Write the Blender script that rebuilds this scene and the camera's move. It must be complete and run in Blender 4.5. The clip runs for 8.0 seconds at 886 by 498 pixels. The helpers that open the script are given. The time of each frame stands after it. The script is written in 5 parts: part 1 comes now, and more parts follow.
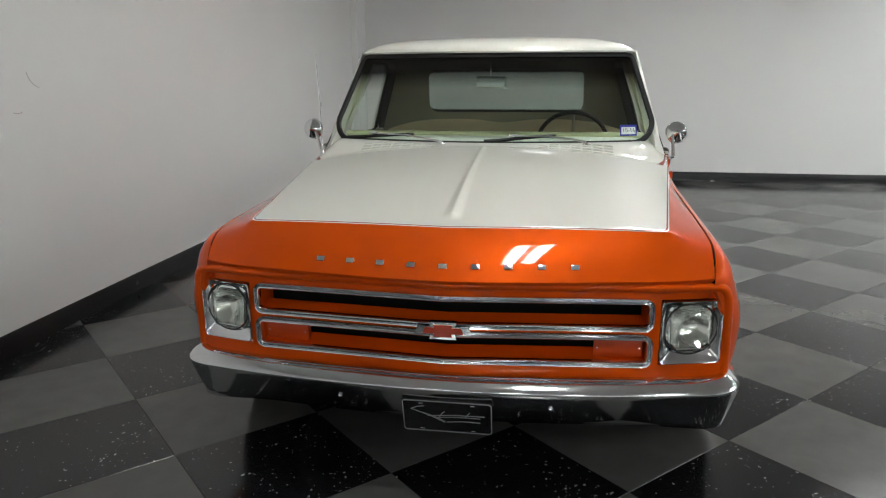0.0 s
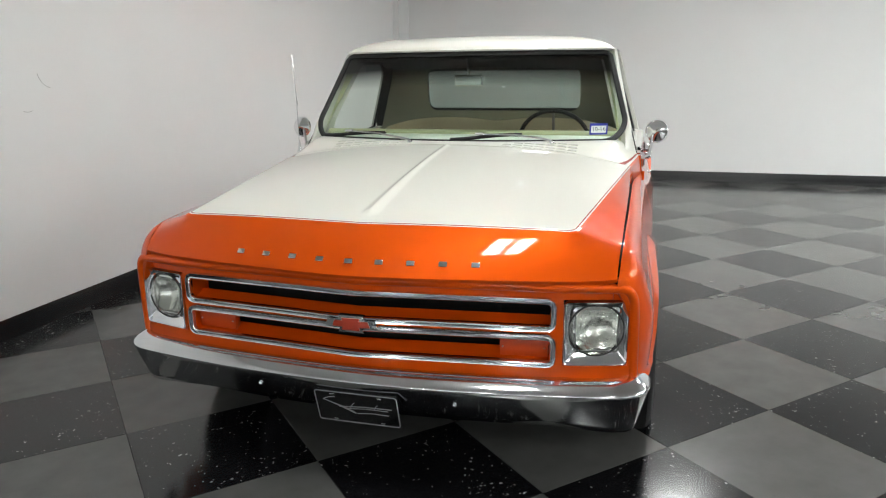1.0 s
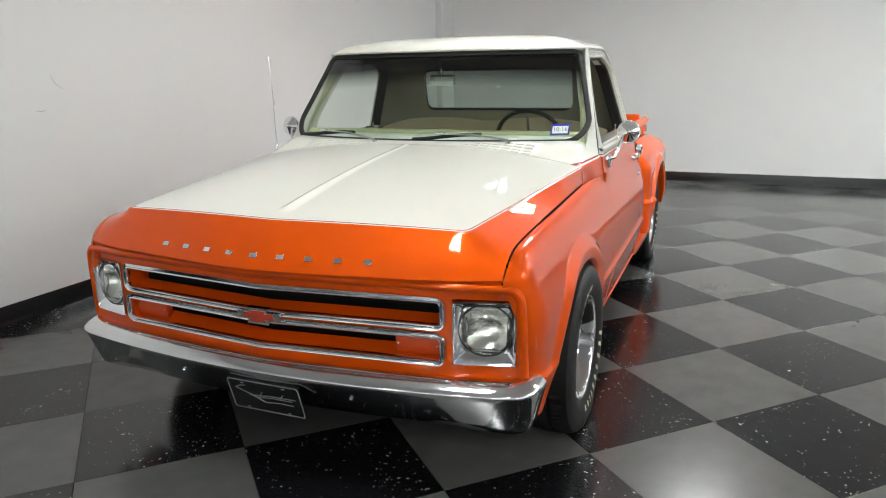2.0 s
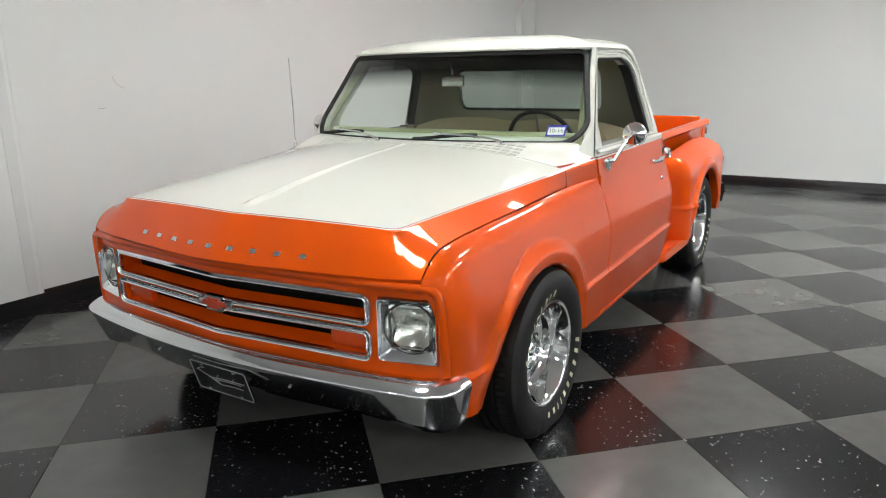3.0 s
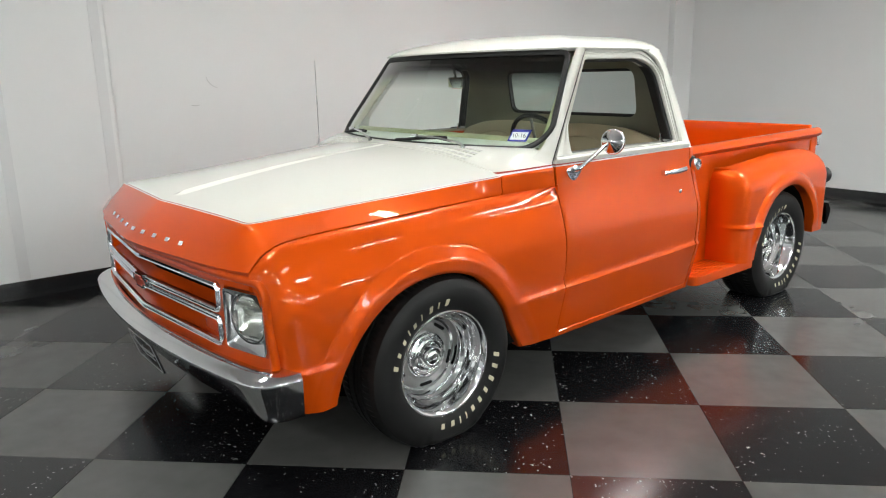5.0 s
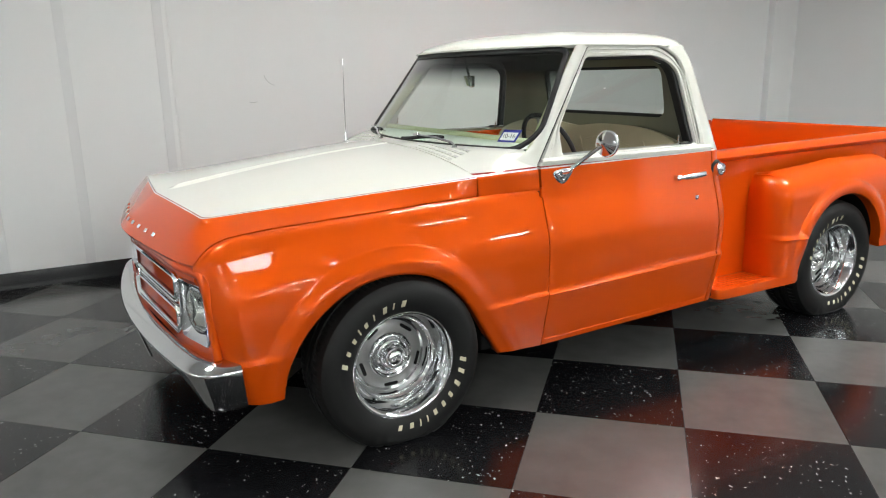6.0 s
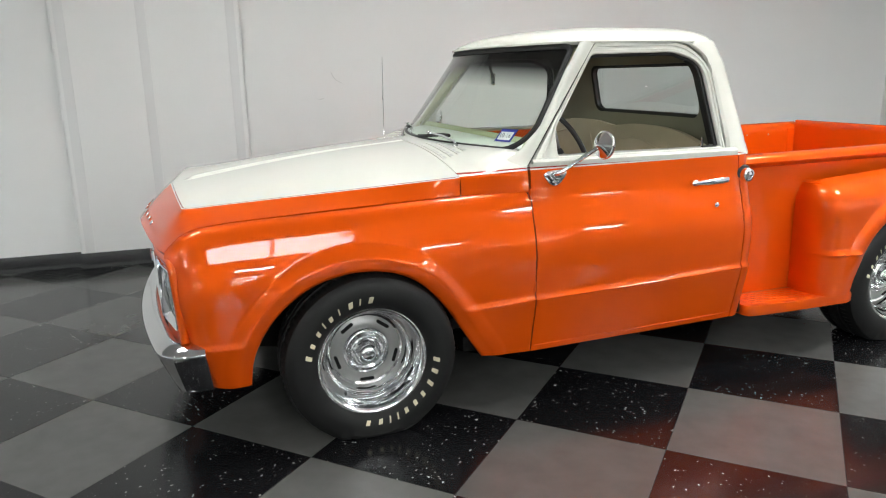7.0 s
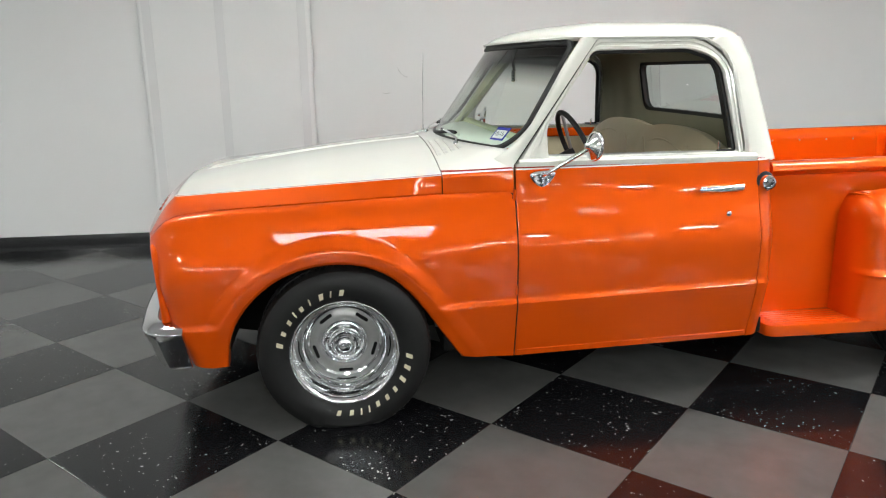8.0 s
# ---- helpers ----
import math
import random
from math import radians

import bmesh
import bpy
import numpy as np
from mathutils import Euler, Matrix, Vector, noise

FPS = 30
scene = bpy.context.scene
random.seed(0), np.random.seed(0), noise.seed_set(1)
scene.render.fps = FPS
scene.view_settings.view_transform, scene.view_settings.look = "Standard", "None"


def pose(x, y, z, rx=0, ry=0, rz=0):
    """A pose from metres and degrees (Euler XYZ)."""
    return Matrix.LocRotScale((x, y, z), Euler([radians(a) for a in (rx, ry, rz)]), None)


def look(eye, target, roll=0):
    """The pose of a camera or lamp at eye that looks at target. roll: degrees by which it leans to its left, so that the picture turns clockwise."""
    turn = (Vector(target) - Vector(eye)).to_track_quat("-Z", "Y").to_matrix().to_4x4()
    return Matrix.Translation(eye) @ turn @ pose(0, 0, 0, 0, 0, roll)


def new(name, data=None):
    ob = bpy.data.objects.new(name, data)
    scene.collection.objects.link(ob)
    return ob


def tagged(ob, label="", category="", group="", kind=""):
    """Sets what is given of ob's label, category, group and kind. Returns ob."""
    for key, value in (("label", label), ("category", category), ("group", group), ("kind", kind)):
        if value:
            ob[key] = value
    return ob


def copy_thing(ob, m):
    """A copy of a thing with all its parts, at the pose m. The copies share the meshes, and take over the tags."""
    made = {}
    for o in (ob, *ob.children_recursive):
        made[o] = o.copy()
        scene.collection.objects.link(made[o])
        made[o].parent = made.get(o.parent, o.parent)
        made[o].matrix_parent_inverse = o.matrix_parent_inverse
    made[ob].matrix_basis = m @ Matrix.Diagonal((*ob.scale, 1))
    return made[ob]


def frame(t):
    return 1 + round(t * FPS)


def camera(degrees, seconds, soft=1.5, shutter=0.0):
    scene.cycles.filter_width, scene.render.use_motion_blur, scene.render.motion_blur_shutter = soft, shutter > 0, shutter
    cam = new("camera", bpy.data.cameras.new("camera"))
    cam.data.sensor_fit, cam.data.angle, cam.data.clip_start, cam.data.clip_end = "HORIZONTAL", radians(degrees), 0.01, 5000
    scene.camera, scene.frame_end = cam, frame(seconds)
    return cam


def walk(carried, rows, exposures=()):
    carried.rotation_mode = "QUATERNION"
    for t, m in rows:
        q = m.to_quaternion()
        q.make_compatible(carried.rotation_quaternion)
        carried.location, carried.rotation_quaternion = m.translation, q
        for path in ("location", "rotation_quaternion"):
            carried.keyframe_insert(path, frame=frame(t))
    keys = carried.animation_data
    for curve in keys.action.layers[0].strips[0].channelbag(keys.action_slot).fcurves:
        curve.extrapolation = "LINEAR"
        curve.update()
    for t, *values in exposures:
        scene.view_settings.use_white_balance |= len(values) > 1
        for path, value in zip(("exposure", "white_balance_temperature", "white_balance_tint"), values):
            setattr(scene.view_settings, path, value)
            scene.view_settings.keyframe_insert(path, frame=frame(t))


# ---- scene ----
cam = camera(63.7, 8.0, 1.15)
PATH = [
    (0, (0.389, -3.041, 1.452), (0.059, -1.129, 0.965), -0.3),
    (0.5, (0.671, -3.002, 1.448), (0.241, -1.11, 0.961), -0.6),
    (1, (0.953, -2.953, 1.449), (0.406, -1.092, 0.96), -0.7),
    (1.5, (1.256, -2.877, 1.447), (0.613, -1.047, 0.959), -0.9),
    (3, (2.111, -2.519, 1.442), (1.054, -0.892, 0.958), -1.1),
    (3.5, (2.385, -2.338, 1.434), (1.2, -0.799, 0.956), -1.2),
    (4, (2.619, -2.127, 1.429), (1.312, -0.689, 0.956), -1.1),
    (4.5, (2.845, -1.903, 1.419), (1.427, -0.572, 0.95), -1.0),
    (6, (3.364, -1.117, 1.42), (1.656, -0.19, 0.948), -1.1),
    (6.5, (3.484, -0.836, 1.419), (1.694, -0.078, 0.946), -1.1),
    (7, (3.591, -0.543, 1.413), (1.74, 0.048, 0.94), -1.1),
    (7.5, (3.664, -0.249, 1.419), (1.77, 0.176, 0.935), -0.8),
    (8, (3.706, 0.059, 1.414), (1.78, 0.295, 0.931), -0.7),
]
EXPOSURES = [(0.0, -0.55), (0.25, -0.22), (0.55, 0.0), (8.0, 0.0)]
walk(cam, [(t, look(eye, target, roll)) for t, eye, target, roll in PATH], EXPOSURES)

# ---------------------------------------------------------------- world and lights
SKYW = bpy.data.worlds.new("world")
scene.world = SKYW
SKYW.use_nodes = True
SKYW.node_tree.nodes["Background"].inputs[0].default_value = (0.6, 0.62, 0.65, 1)
SKYW.node_tree.nodes["Background"].inputs[1].default_value = 0.05
LAMP = 83.5


# ---------------------------------------------------------------- materials
def node_mat(name, color, rough=0.5, metal=0.0, coat=0.0, coat_rough=0.03, vary=0.08, scale=6.0, bump=0.0, bump_scale=200.0, rough_vary=0.0):
    m = bpy.data.materials.new(name)
    m.use_nodes = True
    nt = m.node_tree
    b = nt.nodes["Principled BSDF"]
    b.inputs["Roughness"].default_value = rough
    b.inputs["Metallic"].default_value = metal
    b.inputs["Coat Weight"].default_value = coat
    b.inputs["Coat Roughness"].default_value = coat_rough
    if coat >= 1.0:
        b.inputs["Specular IOR Level"].default_value = 0.1
        b.inputs["Coat IOR"].default_value = 1.35
        b.inputs["Specular Tint"].default_value = (*(min(1.0, c * 1.2 + 0.1) for c in color), 1)
    tc = nt.nodes.new("ShaderNodeTexCoord")
    n1 = nt.nodes.new("ShaderNodeTexNoise")
    n1.inputs["Scale"].default_value = scale
    n1.inputs["Detail"].default_value = 6
    nt.links.new(tc.outputs["Object"], n1.inputs["Vector"])
    ramp = nt.nodes.new("ShaderNodeMapRange")
    ramp.inputs["To Min"].default_value = 1 - vary
    ramp.inputs["To Max"].default_value = 1 + vary
    nt.links.new(n1.outputs["Fac"], ramp.inputs["Value"])
    mul = nt.nodes.new("ShaderNodeVectorMath")
    mul.operation = "SCALE"
    mul.inputs[0].default_value = color
    nt.links.new(ramp.outputs["Result"], mul.inputs["Scale"])
    nt.links.new(mul.outputs["Vector"], b.inputs["Base Color"])
    if rough_vary:
        rr = nt.nodes.new("ShaderNodeMapRange")
        rr.inputs["To Min"].default_value = max(0.0, rough - rough_vary)
        rr.inputs["To Max"].default_value = rough + rough_vary
        nt.links.new(n1.outputs["Fac"], rr.inputs["Value"])
        nt.links.new(rr.outputs["Result"], b.inputs["Roughness"])
    if bump:
        n2 = nt.nodes.new("ShaderNodeTexNoise")
        n2.inputs["Scale"].default_value = bump_scale
        n2.inputs["Detail"].default_value = 3
        nt.links.new(tc.outputs["Object"], n2.inputs["Vector"])
        bp = nt.nodes.new("ShaderNodeBump")
        bp.inputs["Strength"].default_value = bump
        bp.inputs["Distance"].default_value = 0.002
        nt.links.new(n2.outputs["Fac"], bp.inputs["Height"])
        nt.links.new(bp.outputs["Normal"], b.inputs["Normal"])
    return m


def math_node(nt, op, a, b=None, c=None):
    n = nt.nodes.new("ShaderNodeMath")
    n.operation = op
    for k, v in enumerate((a, b, c)):
        if v is None:
            continue
        if isinstance(v, (int, float)):
            n.inputs[k].default_value = v
        else:
            nt.links.new(v, n.inputs[k])
    return n.outputs[0]


ORANGE = (0.70, 0.083, 0.003)
CREAM = (0.71, 0.71, 0.65)


def two_tone(name, where):
    """Orange and cream lacquer parted by a thin red and a thin white line; where builds the distance into the cream."""
    m = node_mat(name, ORANGE, 0.40, 0.25, 1.0, 0.025, 0.03, 3.0)
    nt = m.node_tree
    b = nt.nodes["Principled BSDF"]
    old = b.inputs["Base Color"].links[0].from_socket
    tc = nt.nodes.new("ShaderNodeTexCoord")
    sep = nt.nodes.new("ShaderNodeSeparateXYZ")
    nt.links.new(tc.outputs["Object"], sep.inputs[0])
    d = where(nt, *sep.outputs)
    col = old
    for edge, tone in ((0.0, (0.75, 0.72, 0.68)), (0.006, (0.30, 0.025, 0.012)), (0.0115, CREAM)):
        mix = nt.nodes.new("ShaderNodeMix")
        mix.data_type = "RGBA"
        nt.links.new(math_node(nt, "GREATER_THAN", d, edge), mix.inputs["Factor"])
        nt.links.new(col, mix.inputs[6])
        mix.inputs[7].default_value = (*tone, 1)
        col = mix.outputs[2]
    nt.links.new(col, b.inputs["Base Color"])
    nt.links.new(math_node(nt, "MULTIPLY", math_node(nt, "LESS_THAN", d, 0.0), 0.25), b.inputs["Metallic"])
    return m


def hood_split(nt, x, y, z):
    ax = math_node(nt, "ABSOLUTE", x)
    side = math_node(nt, "SUBTRACT", math_node(nt, "MULTIPLY_ADD", y, 0.1355, 0.8128), ax)
    side = math_node(nt, "ADD", side, math_node(nt, "SUBTRACT", z, math_node(nt, "MULTIPLY_ADD", y, 0.0701, 0.982)))
    front = math_node(nt, "ADD", math_node(nt, "MULTIPLY_ADD", ax, -0.083, 0.730), y)
    front = math_node(nt, "ADD", front, math_node(nt, "SUBTRACT", z, math_node(nt, "MULTIPLY_ADD", ax, -0.011, 0.943)))
    return math_node(nt, "ADD", math_node(nt, "SMOOTH_MIN", side, front, 0.05), 0.004)


def belt_split(nt, x, y, z):
    return math_node(nt, "SUBTRACT", z, math_node(nt, "MULTIPLY_ADD", y, 0.01, 1.018))


def cowl_split(nt, x, y, z):
    return math_node(nt, "SUBTRACT", z, math_node(nt, "MULTIPLY_ADD", y, 0.049, 0.9895))


M_COWL = two_tone("cowl_lacquer", cowl_split)
M_HOOD = two_tone("hood_lacquer", hood_split)
M_SIDE = two_tone("side_lacquer", belt_split)
M_ORANGE = node_mat("orange_lacquer", ORANGE, 0.40, 0.25, 1.0, 0.025, 0.03, 3.0)
M_CREAM = node_mat("cream_lacquer", CREAM, 0.38, 0.0, 1.0, 0.035, 0.02, 3.0)
M_CHROME = node_mat("chrome", (0.82, 0.83, 0.84), 0.06, 1.0, vary=0.03, scale=20, rough_vary=0.03)
M_BUMPER = node_mat("worn_chrome", (0.72, 0.73, 0.74), 0.10, 1.0, vary=0.03, scale=20, rough_vary=0.03)
M_STEEL = node_mat("argent_steel", (0.30, 0.30, 0.295), 0.38, 0.8, vary=0.06, scale=25)
M_RUBBER = node_mat("tyre_rubber", (0.009, 0.009, 0.009), 0.52, vary=0.2, scale=14, bump=0.15, bump_scale=300)
M_RUBBER.node_tree.nodes["Principled BSDF"].inputs["Specular IOR Level"].default_value = 0.26
M_GASKET = node_mat("black_gasket", (0.008, 0.008, 0.008), 0.6, vary=0.15)
M_BLACK = node_mat("black_underside", (0.008, 0.008, 0.008), 0.8, vary=0.3)
M_BLACK.node_tree.nodes["Principled BSDF"].inputs["Specular IOR Level"].default_value = 0.08
M_LETTER = node_mat("cream_letter_paint", (0.62, 0.57, 0.40), 0.6, vary=0.1, scale=40)
M_SLOT = node_mat("shaded_slot_grey", (0.44, 0.44, 0.41), 0.6, vary=0.05)
M_TAN = node_mat("tan_vinyl", (0.50, 0.44, 0.29), 0.5, vary=0.08, scale=5, bump=0.25, bump_scale=500)
M_TRIM = node_mat("beige_headliner", (0.26, 0.26, 0.195), 0.75, vary=0.06, bump=0.2, bump_scale=600)
M_DASH = node_mat("pale_green_dash", (0.52, 0.55, 0.33), 0.55, vary=0.06, bump=0.15, bump_scale=400)
M_DASHTOP = node_mat("pale_dash_ledge", (0.78, 0.82, 0.74), 0.35, vary=0.04)
M_AMBER = node_mat("orange_lens", (0.60, 0.058, 0.003), 0.35, coat=0.0, vary=0.05)
M_RED = node_mat("red_enamel", (0.42, 0.045, 0.02), 0.3, coat=0.4, vary=0.08)
M_BLUE = node_mat("blue_print", (0.02, 0.03, 0.30), 0.5)
M_PAPER = node_mat("white_print", (0.72, 0.76, 0.74), 0.5)
M_INK = node_mat("dark_ink", (0.03, 0.04, 0.05), 0.5)
M_PLATE = node_mat("black_plate", (0.008, 0.008, 0.009), 0.16, coat=0.0, vary=0.1)
M_SILVER = node_mat("silver_print", (0.27, 0.27, 0.28), 0.4)
M_WALL = node_mat("white_wall_paint", (0.74, 0.74, 0.735), 0.7, vary=0.03, scale=1.3, bump=0.08, bump_scale=120)
M_CEIL = node_mat("white_ceiling_paint", (0.82, 0.82, 0.82), 0.8, vary=0.03)
M_BASE = node_mat("black_vinyl_base", (0.010, 0.010, 0.011), 0.22, vary=0.2, scale=8, rough_vary=0.1)
M_STRIP = node_mat("pale_grey_strip", (0.675, 0.675, 0.675), 0.7, vary=0.04, scale=3.0)
M_FARWALL = node_mat("dark_reflection_wall", (0.16, 0.16, 0.16), 0.7, vary=0.05, scale=1.0)
M_SOUTH = node_mat("light_reflector_wall", (0.50, 0.50, 0.50), 0.7, vary=0.05, scale=1.0)
M_SCUFF = node_mat("grey_scuff", (0.42, 0.42, 0.41), 0.7)
M_REDLENS = node_mat("dark_red_lens", (0.10, 0.005, 0.005), 0.15, coat=0.8)


def glass_mat(name, color, band=False):
    """Thin tinted glass: clear body with a Fresnel gloss, and a dark sun band towards the top where asked."""
    m = bpy.data.materials.new(name)
    m.use_nodes = True
    nt = m.node_tree
    nt.nodes.clear()
    out = nt.nodes.new("ShaderNodeOutputMaterial")
    tr = nt.nodes.new("ShaderNodeBsdfTransparent")
    tr.inputs[0].default_value = (*color, 1)
    gl = nt.nodes.new("ShaderNodeBsdfGlossy")
    gl.inputs["Roughness"].default_value = 0.01
    lw = nt.nodes.new("ShaderNodeLayerWeight")
    lw.inputs["Blend"].default_value = 0.5
    gloss = math_node(nt, "MULTIPLY_ADD", math_node(nt, "POWER", lw.outputs["Facing"], 4.0), 0.94, 0.05)
    mix = nt.nodes.new("ShaderNodeMixShader")
    nt.links.new(gloss, mix.inputs[0])
    nt.links.new(tr.outputs[0], mix.inputs[1])
    nt.links.new(gl.outputs[0], mix.inputs[2])
    nt.links.new(mix.outputs[0], out.inputs[0])
    if band:
        tc = nt.nodes.new("ShaderNodeTexCoord")
        sep = nt.nodes.new("ShaderNodeSeparateXYZ")
        nt.links.new(tc.outputs["Object"], sep.inputs[0])
        # the band's lower edge droops towards the sides
        x2 = math_node(nt, "MULTIPLY", sep.outputs[0], sep.outputs[0])
        h = math_node(nt, "ADD", sep.outputs[2], math_node(nt, "MULTIPLY", x2, 0.05))
        mr = nt.nodes.new("ShaderNodeMapRange")
        mr.inputs["From Min"].default_value = 1.365
        mr.inputs["From Max"].default_value = 1.46
        nt.links.new(h, mr.inputs["Value"])
        cm = nt.nodes.new("ShaderNodeMix")
        cm.data_type = "RGBA"
        nt.links.new(mr.outputs["Result"], cm.inputs["Factor"])
        cm.inputs[6].default_value = (*color, 1)
        cm.inputs[7].default_value = (0.025, 0.03, 0.03, 1)
        nt.links.new(cm.outputs[2], tr.inputs[0])
    return m


M_GLASS = glass_mat("windshield_glass", (0.80, 0.88, 0.82), True)
M_REARGLASS = glass_mat("rear_glass", (0.52, 0.57, 0.545))
M_LENS = glass_mat("ribbed_headlamp_glass", (0.96, 0.97, 0.94))
M_BOWL = node_mat("silvered_bowl", (0.95, 0.96, 0.94), 0.15, 1.0, vary=0.05, scale=60, bump=0.8, bump_scale=66)


def tile_mat(name, base, fleck, amount, fleck_scale, gloss):
    """A vinyl tile: mottled base with chips of another tone, its pattern shifted from tile to tile."""
    m = node_mat(name, base, gloss, vary=0.0)
    nt = m.node_tree
    b = nt.nodes["Principled BSDF"]
    b.inputs["Specular IOR Level"].default_value = 0.43
    tc = nt.nodes.new("ShaderNodeTexCoord")
    info = nt.nodes.new("ShaderNodeObjectInfo")
    shift = nt.nodes.new("ShaderNodeVectorMath")
    shift.operation = "ADD"
    nt.links.new(tc.outputs["Object"], shift.inputs[0])
    nt.links.new(math_node(nt, "MULTIPLY", info.outputs["Random"], 57.0), shift.inputs[1])
    warp = nt.nodes.new("ShaderNodeTexNoise")
    warp.inputs["Scale"].default_value = 45
    nt.links.new(shift.outputs[0], warp.inputs["Vector"])
    add = nt.nodes.new("ShaderNodeVectorMath")
    add.operation = "MULTIPLY_ADD"
    nt.links.new(warp.outputs["Color"], add.inputs[0])
    add.inputs[1].default_value = (0.03, 0.03, 0.0)
    nt.links.new(shift.outputs[0], add.inputs[2])
    vor = nt.nodes.new("ShaderNodeTexVoronoi")
    vor.inputs["Scale"].default_value = fleck_scale
    nt.links.new(add.outputs[0], vor.inputs["Vector"])
    rnd = nt.nodes.new("ShaderNodeSeparateColor")
    nt.links.new(vor.outputs["Color"], rnd.inputs[0])
    crowd = nt.nodes.new("ShaderNodeTexNoise")
    crowd.inputs["Scale"].default_value = 5.0
    nt.links.new(shift.outputs[0], crowd.inputs["Vector"])
    limit = math_node(nt, "MULTIPLY_ADD", crowd.outputs["Fac"], -1.1 * amount, 1 - 0.2 * amount)
    size = math_node(nt, "MULTIPLY", math_node(nt, "MAXIMUM", math_node(nt, "SUBTRACT", rnd.outputs[0], limit), 0.0), 0.36 / amount)
    chip = math_node(nt, "LESS_THAN", vor.outputs["Distance"], size)
    cloud = nt.nodes.new("ShaderNodeTexNoise")
    cloud.inputs["Scale"].default_value = 9
    cloud.inputs["Detail"].default_value = 8
    nt.links.new(shift.outputs[0], cloud.inputs["Vector"])
    tone = nt.nodes.new("ShaderNodeMapRange")
    tone.inputs["To Min"].default_value = 0.78
    tone.inputs["To Max"].default_value = 1.22
    nt.links.new(cloud.outputs["Fac"], tone.inputs["Value"])
    each = math_node(nt, "MULTIPLY_ADD", info.outputs["Random"], 0.14, 0.93)
    both = math_node(nt, "MULTIPLY", tone.outputs["Result"], each)
    sc = nt.nodes.new("ShaderNodeVectorMath")
    sc.operation = "SCALE"
    sc.inputs[0].default_value = base
    nt.links.new(both, sc.inputs["Scale"])
    mix = nt.nodes.new("ShaderNodeMix")
    mix.data_type = "RGBA"
    nt.links.new(chip, mix.inputs["Factor"])
    nt.links.new(sc.outputs[0], mix.inputs[6])
    mix.inputs[7].default_value = (*fleck, 1)
    nt.links.new(mix.outputs[2], b.inputs["Base Color"])
    rr = nt.nodes.new("ShaderNodeMapRange")
    rr.inputs["To Min"].default_value = gloss - 0.02
    rr.inputs["To Max"].default_value = gloss + 0.05
    wear = nt.nodes.new("ShaderNodeTexNoise")
    wear.inputs["Scale"].default_value = 5
    wear.inputs["Detail"].default_value = 1
    nt.links.new(shift.outputs[0], wear.inputs["Vector"])
    nt.links.new(wear.outputs["Fac"], rr.inputs["Value"])
    nt.links.new(rr.outputs["Result"], b.inputs["Roughness"])
    wave = nt.nodes.new("ShaderNodeTexNoise")
    wave.inputs["Scale"].default_value = 14
    nt.links.new(shift.outputs[0], wave.inputs["Vector"])
    bp = nt.nodes.new("ShaderNodeBump")
    bp.inputs["Strength"].default_value = 0.015
    bp.inputs["Distance"].default_value = 0.004
    nt.links.new(wave.outputs["Fac"], bp.inputs["Height"])
    if fleck[0] > base[0]:
        nt.links.new(bp.outputs["Normal"], b.inputs["Normal"])
    return m


M_TILE_DARK = tile_mat("black_flecked_tile", (0.007, 0.007, 0.008), (0.36, 0.36, 0.345), 0.46, 74, 0.16)
M_TILE_GREY = tile_mat("grey_mottled_tile", (0.084, 0.084, 0.080), (0.082, 0.082, 0.078), 0.06, 60, 0.19)


def emitter(name, color, strength):
    m = bpy.data.materials.new(name)
    m.use_nodes = True
    b = m.node_tree.nodes["Principled BSDF"]
    b.inputs["Base Color"].default_value = (0.8, 0.8, 0.8, 1)
    b.inputs["Emission Color"].default_value = (*color, 1)
    b.inputs["Emission Strength"].default_value = strength
    return m


M_TUBE = emitter("fluorescent_diffuser", (0.965, 1.0, 0.98), LAMP)
M_PANEL = emitter("soft_light_panel", (0.965, 1.0, 0.98), LAMP * 0.34)


